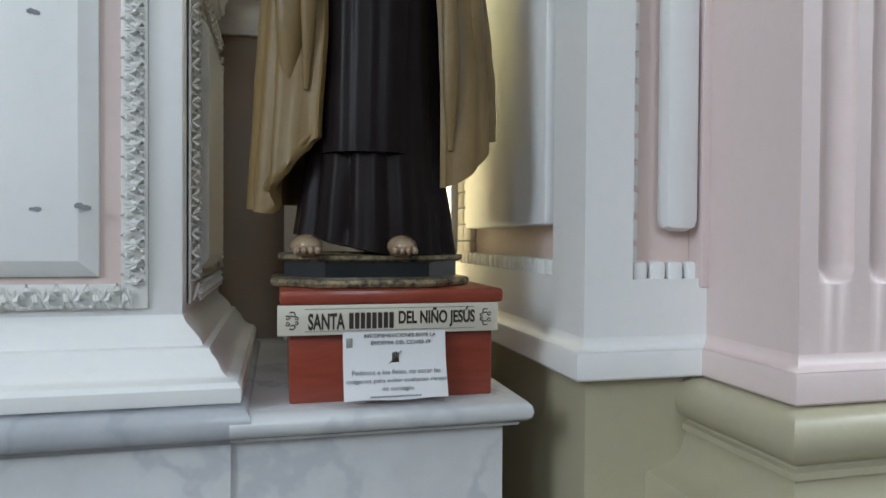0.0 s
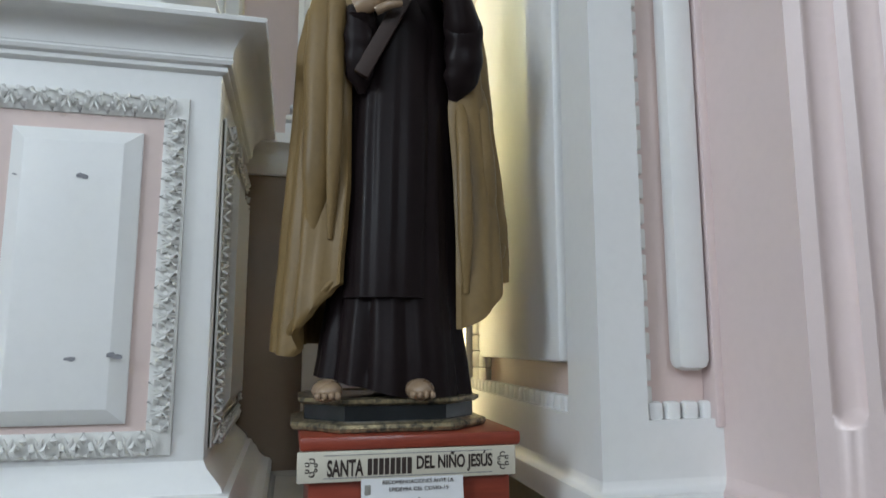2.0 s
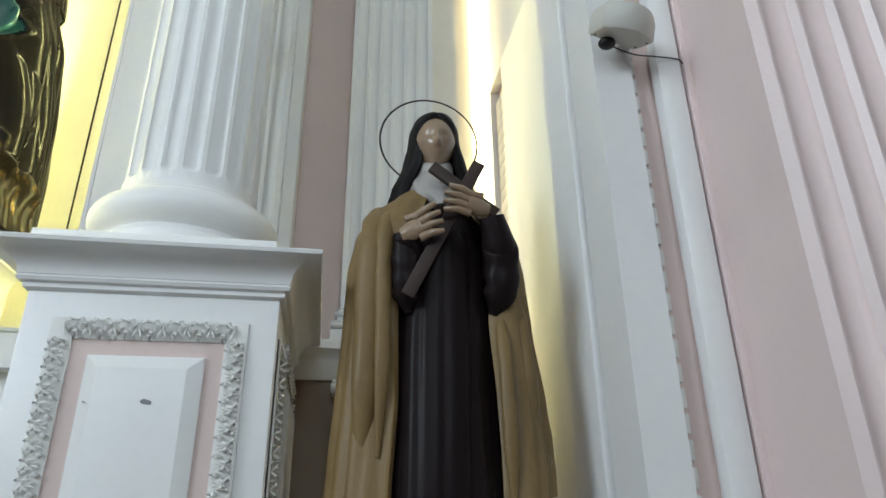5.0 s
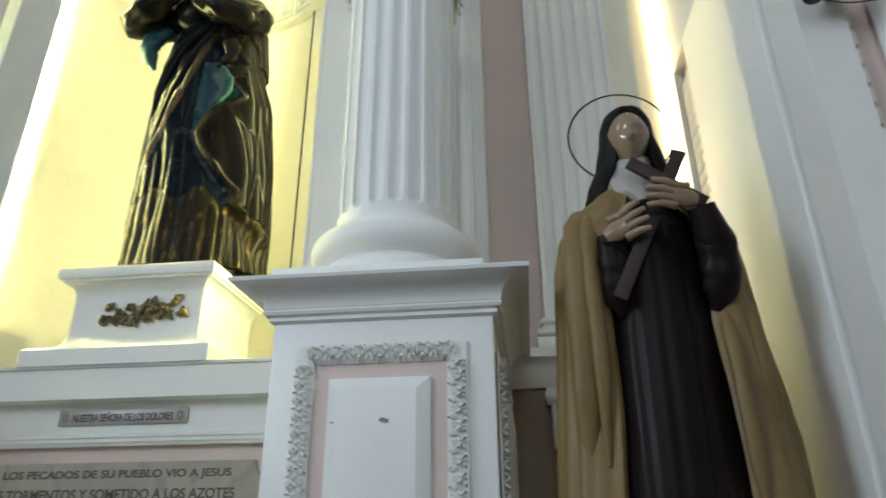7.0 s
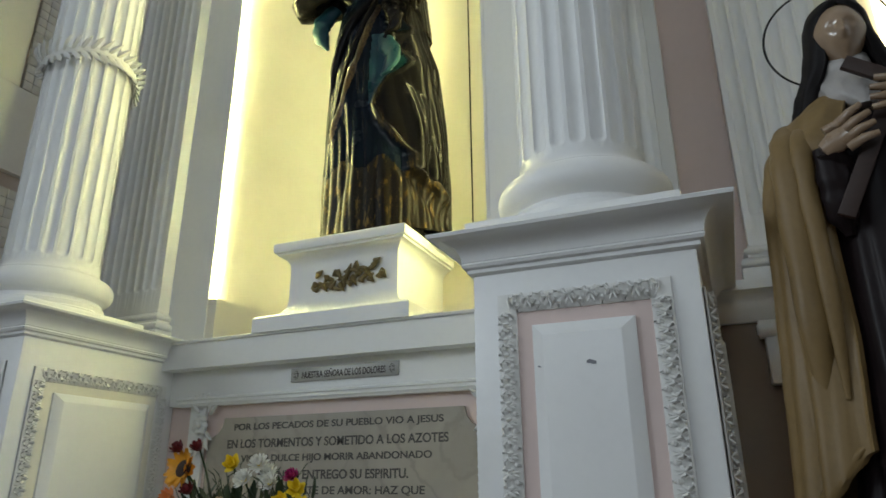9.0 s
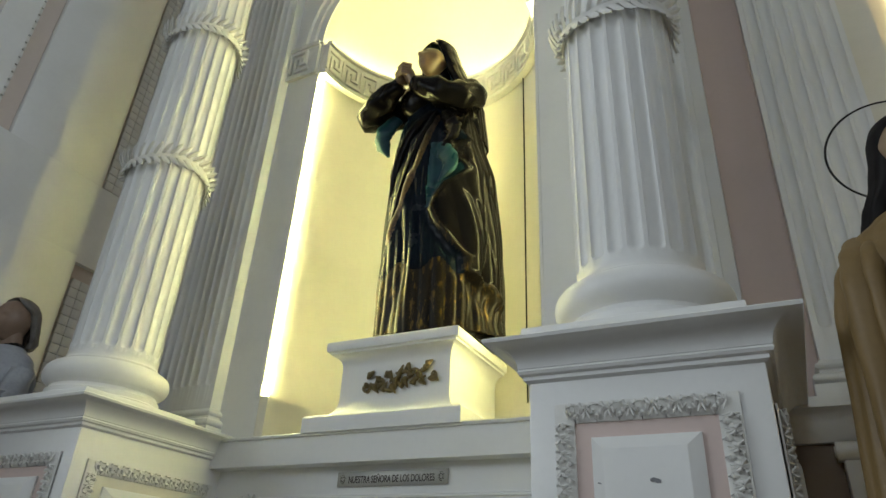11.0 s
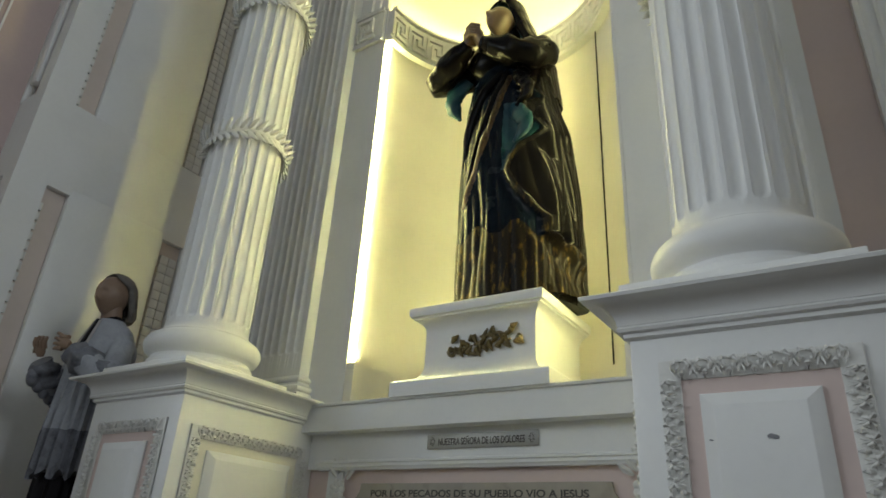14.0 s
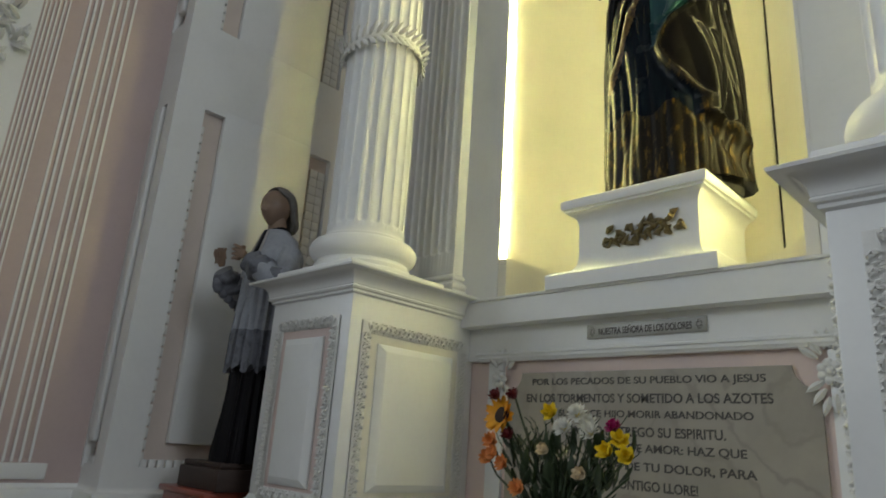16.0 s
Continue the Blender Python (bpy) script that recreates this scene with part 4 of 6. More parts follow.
        part("base_moulding", sweep(bmesh.new(), [(xp, yf + 0.03)] + path[3:], [(o * 1.05, z) for o, z in base_prof]), PIER, p)
    else:
        part("base_moulding", sweep(bmesh.new(), path, base_prof), WHITE, w)
    part("dado", sweep(bmesh.new(), beige, [(-0.06, 0.0), (0.012, 0.0), (0.012, 1.207), (-0.06, 1.207)]), DADO, w, "olive-beige painted dado")
    if s > 0:
        foot = [(xp + 0.0, yf + 0.02), (xp + 0.0, yp), (xp + 1.2, yp)]
        part("pier_foot", sweep(bmesh.new(), foot, [(-0.05, 0.0), (0.15, 0.0), (0.15, 0.975), (0.144, 0.984), (0.128, 0.988)] + arc(0.128, 1.070, 0.080, 262, 188, 6) + [(0.046, 1.072), (0.056, 1.076), (0.056, 1.090), (0.044, 1.094)] + arc(0.024, 1.148, 0.052, -70, 80, 8) + [(0.020, 1.203), (-0.05, 1.203)]), DADO, p, "olive-beige moulded pier foot")
    return w


TIERS = [(1.43, 3.50), (4.07, 6.4)]
bay(1, 0.69, 1.40, 1.0, 1.12, 1.575, 2.57, [(1.43, 3.70), (4.3, 6.4)], 1.425, 0.028, 0.24)
bay(-1, -4.02, 1.20, -4.30, 1.19, 1.385, 2.34, TIERS, 1.40, 0.135, 0.165)

# back of the recesses beside the altarpiece
for s in (1, -1):
    def mx(x):
        return x if s > 0 else 2 * CX - x

    def bx(x0, x1):
        return (mx(x0), mx(x1)) if s > 0 else (mx(x1), mx(x0))

    r = thing("recess_wall", (mx(0.2), 2.5, 0), "pale pink wall at the back of the statue recess", "wall", kind="structure")
    part("upper_wall", boxes((*bx(-0.205, 0.50), 2.50, 2.56, 2.2, 8.6)), PINK, r)
    part("cream_strip", boxes((*bx(0.385, 0.502), 2.487, 2.503, 2.3, 8.6)), CREAM, r)
    part("lower_wall", boxes((*bx(-0.165, 0.50), 2.42, 2.56, 0, 2.2)), TAN, r, "brown lower wall")
    pth = [(mx(-0.17), 2.40), (mx(0.46), 2.40)]
    part("ledge", sweep(bmesh.new(), pth if s > 0 else pth[::-1], [(-0.1, 2.20), (0.0, 2.20), (0.01, 2.215), (0.02, 2.24)] + arc(0.07, 2.25, 0.045, 180, 100, 5) + [(0.075, 2.30), (0.075, 2.335), (-0.1, 2.335)]), WHITE, r)
    bm = bmesh.new()
    xk = mx(0.03)
    tube(bm, [(xk - 0.045, 2.375, 2.165), (xk + 0.045, 2.375, 2.165)], 0.032, 14)
    tube(bm, [(xk - 0.05, 2.375, 2.165), (xk - 0.044, 2.375, 2.165)], 0.018, 12)
    box(bm, xk - 0.03, xk + 0.03, 2.36, 2.44, 1.98, 2.14, bev=0.008)
    part("scroll_bracket", bm, WHITE, r, "white scrolled bracket")
    pw = thing("lower_pilaster", (mx(0.2), 2.42, 1.16), "white pilaster block under the recess ledge", "pilaster", kind="structure")
    part("block", boxes((*bx(0.05, 0.44), 2.36, 2.43, 1.16, 2.10), bev=0.004), WHITE, pw)
    pilaster("pilaster", *bx(0.0, 0.372), 2.51, 2.405, 2.337, 8.0, 6, "white fluted pilaster in the recess beside the altarpiece")
    sl = thing("recess_led_strip", (mx(0.6), 2.62, 1.3), "warm white upright light strip in the recess corner", "lamp")
    part("tube", boxes((*bx(0.632, 0.686), 2.66, 2.68, 1.30, 7.5)), SLIT if s > 0 else DIMSLIT, sl)
    part("back_board", boxes((*bx(0.46, 0.69), 2.682, 2.72, 0.0, 8.6)), CREAM, sl)
    lg = thing("marble_ledge", (mx(0.27), 1.9, 0), "white veined marble ledge with a rounded front edge", "ledge", "recess ledges")
    pth = [(mx(-0.06), 1.44), (mx(0.535), 1.44), (mx(0.535), 2.4)]
    if s < 0:
        pth = [(mx(0.535), 2.4), (mx(0.535), 1.44), (mx(-0.06), 1.44)]
    part("slab", boxes((*bx(-0.08, 0.532), 1.443, 2.42, 1.11, LEDGE)), MARBLE, lg)
    part("rounded_edge", sweep(bmesh.new(), pth, [(-0.02, 1.105), (0.012, 1.105), (0.016, 1.112)] + arc(0.014, 1.138, 0.025, 270, 450, 6) + [(-0.02, LEDGE + 0.001)]), MARBLE, lg)
    part("front", boxes((*bx(-0.09, 0.52), 1.455, 2.42, 0, 1.108)), MARBLE, lg)

# stucco foliage high on the next wall
orn = thing("stucco_relief", (-4.28, -0.1, 3.0), "white stucco foliage relief on a white wall field", "ornament")
part("field", boxes((-4.6, -4.296, -0.75, 0.478, 1.2, 8.6)), WHITE, orn)
rnd = random.Random(9)
for k in range(150):
    z = 3.34 + 1.3 * rnd.random()
    y = min(0.44, 0.375 + 0.18 * (z - 3.34) + 0.02 * math.sin(23 * z)) - 0.62 * rnd.random() ** 1.3
    shared("stucco_leaf", SPRIG, Matrix.Translation((-4.294, y, z)) @ pose(0, 0, 0, 0, 0, 90) @ pose(0, -0.01, 0, 25, rnd.uniform(-180, 180), 0) @ Matrix.Diagonal((1.6, 1.6, 1.1, 1)), orn)

# ---- statues ----


def smoothstep(a, b, x):
    x = min(1.0, max(0.0, (x - a) / (b - a)))
    return x * x * (3 - 2 * x)


def levels_at(levels, z):
    for a, b in zip(levels, levels[1:]):
        if z <= b[0]:
            f = smoothstep(0, 1, (z - a[0]) / (b[0] - a[0])) * 0.5 + 0.5 * (z - a[0]) / (b[0] - a[0])
            return [p + (q - p) * f for p, q in zip(a, b)]
    return list(levels[-1])


def fold(a, z, folds, seed=0.0):
    v = 0.0
    for k, amp, ph, drift in folds:
        s = math.sin(k * a + ph + drift * z + 0.5 * math.sin(3 * a + seed + z))
        v += amp * (1 - 2 * abs(s) ** 0.7 if amp > 0 else -abs(s) ** 0.9)
    return v


def cloth(bm, levels, folds, n=128, rows=46, mat=0, m=None, hem=None, pick=None):
    """A closed robe: levels (z, cx, cy, rx, ry, folds' depth), front towards -y."""
    z0, z1 = levels[0][0], levels[-1][0]
    rings = []
    m = m or Matrix()
    for i in range(rows + 1):
        z = z0 + (z1 - z0) * i / rows
        _, cx, cy, rx, ry, fd = levels_at(levels, z)
        ring = []
        for j in range(n):
            a = 2 * math.pi * j / n
            k = 1 + fd * fold(a, z, folds)
            dz = hem(a) * (1 - smoothstep(0, 0.35, (z - z0) / (z1 - z0))) if hem else 0
            ring.append(bm.verts.new(m @ Vector((cx + rx * k * math.cos(a), cy + ry * k * math.sin(a), z + dz))))
        rings.append(ring)
    nf = len(bm.faces)
    skin(bm, rings, mat)
    if pick:
        bm.faces.ensure_lookup_table()
        inv = m.inverted()
        for f in bm.faces[nf:]:
            f.material_index = pick(inv @ f.calc_center_median(), mat)
    return bm


def shell(bm, levels, folds, thick=0.014, n=96, rows=44, mat=0, mat_in=None, m=None, hem=None, pick=None, trim=None, wave=0.0):
    """An open cloak: levels (z, cx, cy, rx, ry, folds' depth, left edge, right edge in degrees from the front)."""
    z0, z1 = levels[0][0], levels[-1][0]
    m = m or Matrix()
    outer, inner = [], []
    for i in range(rows + 1):
        z = z0 + (z1 - z0) * i / rows
        _, cx, cy, rx, ry, fd, el, er = levels_at(levels, z)
        ro, ri = [], []
        er += wave * math.sin(21 * z + 1.5 * math.sin(7 * z))
        a0, a1 = radians(-90 + er), radians(270 - el)
        for j in range(n + 1):
            f = j / n
            a = a0 + (a1 - a0) * f
            k = 1 + fd * fold(a, z, folds)
            edge = min(f, 1 - f)
            roll = -0.10 * (1 - smoothstep(0, 0.05, edge))
            k += roll
            dz = hem(a) * (1 - smoothstep(0, 0.4, (z - z0) / (z1 - z0))) if hem else 0
            ro.append(bm.verts.new(m @ Vector((cx + rx * k * math.cos(a), cy + ry * k * math.sin(a), z + dz))))
            k2 = k - thick / max(rx, ry)
            ri.append(bm.verts.new(m @ Vector((cx + rx * k2 * math.cos(a), cy + ry * k2 * math.sin(a), z + dz))))
        outer.append(ro)
        inner.append(ri)
    mi = mat if mat_in is None else mat_in
    inv = m.inverted()
    for i in range(rows):
        for j in range(n):
            f = bm.faces.new((outer[i][j], outer[i][j + 1], outer[i + 1][j + 1], outer[i + 1][j]))
            f.material_index = trim if trim is not None and j < 3 else pick(inv @ f.calc_center_median(), mat) if pick else mat
            bm.faces.new((inner[i][j + 1], inner[i][j], inner[i + 1][j], inner[i + 1][j + 1])).material_index = mi
        for j in (0, n):
            bm.faces.new((outer[i][j], outer[i + 1][j], inner[i + 1][j], inner[i][j])).material_index = mat
    for i in (0, rows):
        for j in range(n):
            bm.faces.new((outer[i][j], outer[i][j + 1], inner[i][j + 1], inner[i][j])).material_index = mat
    return bm


def head(bm, c, s, mat, turn=0.0, nod=0.0):
    """A plain carved head: egg shape with a soft nose, brow and chin; s: half height."""
    def bend(v):
        v = v.copy()
        v.x *= 1.0 - 0.34 * smoothstep(0.15, -1.0, v.z)
        if v.y < 0:
            v.y *= 1.0 - 0.12 * smoothstep(0.35, 0.9, abs(v.x))
            bridge = max(0.0, 1 - (v.x / (0.10 + 0.10 * smoothstep(0.25, -0.22, v.z))) ** 2)
            v.y -= (0.08 + 0.16 * smoothstep(0.30, -0.16, v.z)) * bridge * smoothstep(0.36, 0.20, v.z) * smoothstep(-0.38, -0.14, v.z)
            for ex in (-0.30, 0.30):
                v.y += 0.13 * math.exp(-((v.x - ex) / 0.17) ** 2 - ((v.z - 0.13) / 0.11) ** 2)
                v.y -= 0.06 * math.exp(-((v.x - ex) / 0.10) ** 2 - ((v.z - 0.11) / 0.05) ** 2)
            v.y -= 0.04 * math.exp(-(v.x / 0.20) ** 2 - ((v.z + 0.46) / 0.05) ** 2)
            v.y -= 0.04 * math.exp(-(v.x / 0.17) ** 2 - ((v.z + 0.58) / 0.05) ** 2)
            v.y -= 0.10 * math.exp(-(v.x / 0.22) ** 2 - ((v.z + 0.84) / 0.13) ** 2)
        return v
    ball(bm, c, s * 0.72, s * 0.84, s, mat, 64, 48, bend, pose(0, 0, 0, nod, 0, turn))


def fingers(bm, wrist, tip, side, mat, spread=0.016, r=0.0085, curl=(0, 0, 0)):
    """A hand: palm and four fingers from the wrist towards the tip, fanned along side."""
    w, t, s = Vector(wrist), Vector(tip), Vector(side).normalized()
    mid = w.lerp(t, 0.48)
    tube(bm, [w, w.lerp(mid, 0.5), mid], [0.018, 0.028, 0.026], 12, mat, 0.6, up=s.cross(t - w))
    for k in range(4):
        o = s * (k - 1.5) * spread * 0.9
        e = t + s * (k - 1.5) * spread * 1.25 + Vector(curl) - (t - w) * (0.05 * abs(k - 1.3))
        st = w.lerp(mid, 0.8) + o
        tube(bm, [st, st.lerp(e, 0.5) + Vector((0, -0.008, 0.002)), e], [r * 1.15, r, r * 0.7], 8, mat)
    th = w.lerp(mid, 0.4) - s * spread * 1.7
    tube(bm, [th, th.lerp(t, 0.4) - s * 0.012], [r * 1.2, r * 0.8], 8, mat)


# the nun: habit, ochre mantle, black veil, wooden cross, iron halo
def nun():
    o = Vector((0.250, 1.655, 1.478))
    T = Matrix.Translation(o)
    bm = bmesh.new()
    H, M, V, S, L, C, I, G = range(8)
    cloth(bm, [(0.0, 0.010, -0.010, 0.172, 0.150, 0.13), (0.05, 0.010, -0.010, 0.165, 0.146, 0.13), (0.22, 0.008, -0.005, 0.150, 0.136, 0.10), (0.70, 0.01, 0.0, 0.146, 0.126, 0.05), (0.95, 0.0, 0.01, 0.165, 0.12, 0.03), (1.06, 0, 0.015, 0.125, 0.095, 0.01), (1.13, 0, 0.015, 0.06, 0.06, 0)],
          [(5, -0.9, 0.7, 0.5), (11, -0.35, 1.0, -0.9)], mat=H, m=T, hem=lambda a: 0.045 * max(0.0, -math.cos(a)))
    # scapular
    cloth(bm, [(0.225, -0.016, -0.090, 0.104, 0.074, 0.05), (0.55, -0.008, -0.078, 0.102, 0.072, 0.06), (0.9, 0.0, -0.062, 0.098, 0.072, 0.03), (1.05, 0.0, -0.03, 0.08, 0.06, 0.0)], [(5, -0.9, 0.9, 0.35), (9, -0.35, 0, 0.6)], n=96, mat=H, m=T)

    # mantle: open in front, its hem drawn up in a roll on one side and drooping on the other
    def hem(a):
        d = math.degrees(a)
        if d < 90:
            return float(np.interp(d + 90, (30, 38, 58, 72, 84, 100, 140, 180), (0.03, 0.05, 0.12, 0.16, 0.25, 0.22, 0.06, 0.0))) + 0.012 * math.sin(9 * a)
        return float(np.interp(270 - d, (30, 38, 44, 52, 66, 90, 130, 180), (0.14, 0.13, 0.09, 0.04, -0.03, -0.01, 0.0, 0.0)))
    shell(bm, [(0.12, 0.013, 0.02, 0.262, 0.178, 0.125, 33, 35), (0.37, 0.018, 0.02, 0.254, 0.174, 0.12, 33, 36), (0.50, 0.018, 0.02, 0.250, 0.172, 0.105, 33, 36), (0.70, 0.010, 0.018, 0.238, 0.168, 0.085, 35, 36), (0.85, 0.004, 0.006, 0.232, 0.172, 0.07, 34, 44), (0.95, 0.003, -0.004, 0.220, 0.172, 0.05, 27, 44), (1.04, 0, 0.005, 0.180, 0.140, 0.015, 16, 34), (1.09, 0, 0.01, 0.125, 0.110, 0.01, 12, 24), (1.13, 0, 0.02, 0.085, 0.085, 0.0, 10, 20)],
          [(7, -1.0, 0.35, 0.5), (13, -0.45, 0.4, -0.7)], thick=0.018, n=150, rows=60, mat=M, m=T, hem=hem)
    for pts, rad in ((((0.268, -0.02, 0.50), (0.278, -0.03, 0.40), (0.266, -0.055, 0.345), (0.228, -0.085, 0.315)), (0.006, 0.016, 0.020, 0.008)),
                     (((-0.150, -0.115, 0.262), (-0.185, -0.100, 0.225), (-0.228, -0.065, 0.165), (-0.252, -0.02, 0.115)), (0.008, 0.017, 0.018, 0.010))):
        tube(bm, *eased([o + Vector(p) for p in pts], list(rad)), 12, M, 0.8)
    # mantle gathered over the forearms
    for pts, rad in ((((-0.150, -0.01, 1.03), (-0.172, -0.09, 0.955), (-0.186, -0.115, 0.83), (-0.190, -0.105, 0.55), (-0.196, -0.085, 0.30)), (0.045, 0.046, 0.043, 0.038, 0.010)),
                     (((-0.120, -0.03, 1.03), (-0.150, -0.125, 0.955), (-0.158, -0.140, 0.84), (-0.156, -0.135, 0.60), (-0.160, -0.120, 0.36)), (0.030, 0.026, 0.022, 0.020, 0.006)),
                     (((0.205, -0.04, 0.84), (0.212, -0.075, 0.70), (0.222, -0.085, 0.52), (0.226, -0.080, 0.36)), (0.014, 0.030, 0.034, 0.012)),
                     (((0.160, -0.08, 0.78), (0.160, -0.120, 0.62), (0.164, -0.125, 0.42), (0.168, -0.115, 0.24)), (0.010, 0.018, 0.020, 0.008))):
        sleeve(bm, [o + Vector(p) for p in pts], list(rad), 20, M, 0.75, 0.04)
    # sleeves and crossed hands
    sleeve(bm, [o + Vector(p) for p in ((-0.09, 0.0, 0.97), (-0.082, -0.08, 0.84), (-0.086, -0.125, 0.87), (-0.106, -0.165, 0.913))], (0.044, 0.038, 0.034, 0.029), 22, H, 1.0, 0.05)
    sleeve(bm, [o + Vector(p) for p in ((-0.110, -0.155, 0.92), (-0.104, -0.152, 0.84), (-0.100, -0.142, 0.77), (-0.092, -0.125, 0.715))], (0.026, 0.034, 0.034, 0.010), 18, H, 0.7, 0.07)
    sleeve(bm, [o + Vector(p) for p in ((0.140, 0.0, 1.00), (0.168, -0.065, 0.86), (0.158, -0.128, 0.89), (0.130, -0.163, 0.985))], (0.052, 0.050, 0.046, 0.034), 22, H, 1.0, 0.05)
    sleeve(bm, [o + Vector(p) for p in ((0.140, -0.148, 0.98), (0.160, -0.138, 0.88), (0.158, -0.122, 0.79), (0.140, -0.10, 0.725))], (0.034, 0.048, 0.046, 0.014), 20, H, 0.7, 0.07)
    fingers(bm, o + Vector((-0.118, -0.178, 0.905)), o + Vector((-0.012, -0.198, 0.962)), (0.3, 0, -0.9), S, 0.021, 0.0105)
    fingers(bm, o + Vector((0.120, -0.176, 0.998)), o + Vector((-0.010, -0.196, 1.022)), (-0.25, 0, -0.95), S, 0.020, 0.0105)
    # wimple, veil, head
    cloth(bm, [(1.035, 0.0, -0.085, 0.022, 0.045, 0.02), (1.075, -0.01, -0.060, 0.062, 0.066, 0.05), (1.12, -0.008, -0.045, 0.072, 0.064, 0.06), (1.16, -0.004, -0.028, 0.058, 0.060, 0.05), (1.185, -0.004, -0.026, 0.058, 0.062, 0.03), (1.215, -0.004, -0.010, 0.060, 0.055, 0.02)], [(5, 0.8, 0, 18.0)], n=48, rows=18, mat=L, m=T)
    head(bm, o + Vector((-0.006, -0.050, 1.262)), 0.090, S, -3, 8)
    shell(bm, [(1.03, 0, 0.03, 0.158, 0.115, 0.04, 58, 58), (1.12, 0, 0.015, 0.132, 0.105, 0.03, 46, 46), (1.20, 0.0, -0.005, 0.100, 0.100, 0.02, 34, 34), (1.28, -0.004, -0.012, 0.080, 0.102, 0.01, 33, 33), (1.318, -0.004, -0.014, 0.076, 0.104, 0.0, 28, 28), (1.350, -0.004, -0.012, 0.066, 0.094, 0.0, -8, -8), (1.382, -0.004, -0.005, 0.042, 0.060, 0, -10, -10), (1.394, -0.004, 0.0, 0.006, 0.01, 0, -10, -10)], [(6, 0.7, 0.5, 2)], thick=0.012, n=64, rows=36, mat=V, m=T)
    # cross
    beam(bm, o + Vector((-0.100, -0.168, 0.745)), o + Vector((0.104, -0.150, 1.158)), 0.036, 0.016, C)
    beam(bm, o + Vector((-0.034, -0.158, 1.132)), o + Vector((0.150, -0.142, 1.004)), 0.034, 0.016, C)
    # halo and feet
    n = 64
    rings = [[bm.verts.new(o + Vector((-0.006 + (0.158 + 0.0032 * math.cos(q)) * math.cos(a), 0.06 + 0.0032 * math.sin(q), 1.351 + (0.160 + 0.0032 * math.cos(q)) * math.sin(a)))) for q in (0, 1.57, 3.14, 4.71)] for a in (2 * math.pi * i / n for i in range(n))]
    for p, q in zip(rings, rings[1:] + rings[:1]):
        for j in range(4):
            bm.faces.new((p[j], p[(j + 1) % 4], q[(j + 1) % 4], q[j])).material_index = I
    tube(bm, [o + Vector((-0.006, 0.085, 1.18)), o + Vector((-0.006, 0.06, 1.194))], 0.005, 6, I)
    for x in (-0.160, 0.045):
        ball(bm, o + Vector((x, -0.155, 0.018)), 0.034, 0.06, 0.026, S, 16, 10)
        for k in range(4):
            ball(bm, o + Vector((x - 0.022 + 0.014 * k, -0.208, 0.010)), 0.008, 0.014, 0.009, S, 8, 6)
    solid("nun_statue", bm, [HABIT, MANTLE, VEIL, SKIN, LINEN, CROSSWOOD, IRON, GOLD], "painted nun statue with ochre mantle, wooden cross and thin halo", "statue", sharp=60)


nun()


def oct_path(cx, cy, hx, hy, c):
    return [(cx - hx, cy + hy - c), (cx - hx, cy - hy + c), (cx - hx + c, cy - hy), (cx + hx - c, cy - hy), (cx + hx, cy - hy + c), (cx + hx, cy + hy - c), (cx + hx - c, cy + hy), (cx - hx + c, cy + hy)]


st = thing("statue_base", (0.245, 1.67, 1.405), "black lacquered statue base with worn gilt edges", "statue base")
pth = oct_path(0.245, 1.67, 0.200, 0.165, 0.085)
bm = bmesh.new()
skin(bm, [[bm.verts.new((x, y, z)) for x, y in pth] for z in (1.407, 1.476)])
part("core", bm, BASEBLACK, st)
part("lower_edge", sweep(bmesh.new(), pth, [(-0.02, 1.405), (0.020, 1.405)] + arc(0.020, 1.4155, 0.0105, -90, 90, 4) + [(0.006, 1.428), (-0.02, 1.428)], closed=True), BASEGILT, st, "worn gilt lower edge")
part("upper_edge", sweep(bmesh.new(), pth, [(-0.02, 1.462), (0.006, 1.462), (0.014, 1.468), (0.014, 1.476), (0.0, 1.479), (-0.02, 1.479)], closed=True), BASEGILT, st, "worn gilt upper edge")


def wooden_plinth(cx, y0, zt, label):
    t = thing("wooden_plinth", (cx, y0 + 0.2, LEDGE), label, "plinth", "red statue plinths")
    part("box", boxes((cx - 0.222, cx + 0.222, y0, y0 + 0.40, LEDGE, zt - 0.031), bev=0.003), REDWOOD, t)
    part("top", boxes((cx - 0.243, cx + 0.243, y0 - 0.022, y0 + 0.42, zt - 0.031, zt), bev=0.008), REDWOOD, t)
    return t


wooden_plinth(0.277, 1.474, 1.405, "red-stained wooden plinth on the marble ledge")

sb = thing("name_board", (0.267, 1.452, 1.31), "cream name board with scroll ends and dark letters", "sign")
SX0, SX1, SZ0, SZ1, SY = 0.030, 0.506, 1.311, 1.374, 1.452
bm = bmesh.new()
box(bm, SX0, SX1, SY - 0.0, SY + 0.010, SZ0, SZ1, bev=0.0025)
part("board", bm, SIGNCREAM, sb)
bm = bmesh.new()
for a in ((SX0 + 0.055, SX1 - 0.055, SZ1 - 0.009, SZ1 - 0.0075), (SX0 + 0.055, SX1 - 0.055, SZ0 + 0.0075, SZ0 + 0.009)):
    box(bm, a[0], a[1], SY - 0.0008, SY + 0.001, a[2], a[3])
part("border_lines", bm, GREYINK, sb)
lettering("lettering", "SANTA", 0.092, 0.168, SY - 0.0006, 1.322, 1.357, INK, sb, 0.0005, fat=0.03)
lettering("lettering", "DEL NIÑO JESÚS", 0.282, 0.452, SY - 0.0006, 1.323, 1.366, INK, sb, 0.0005, fat=0.03)
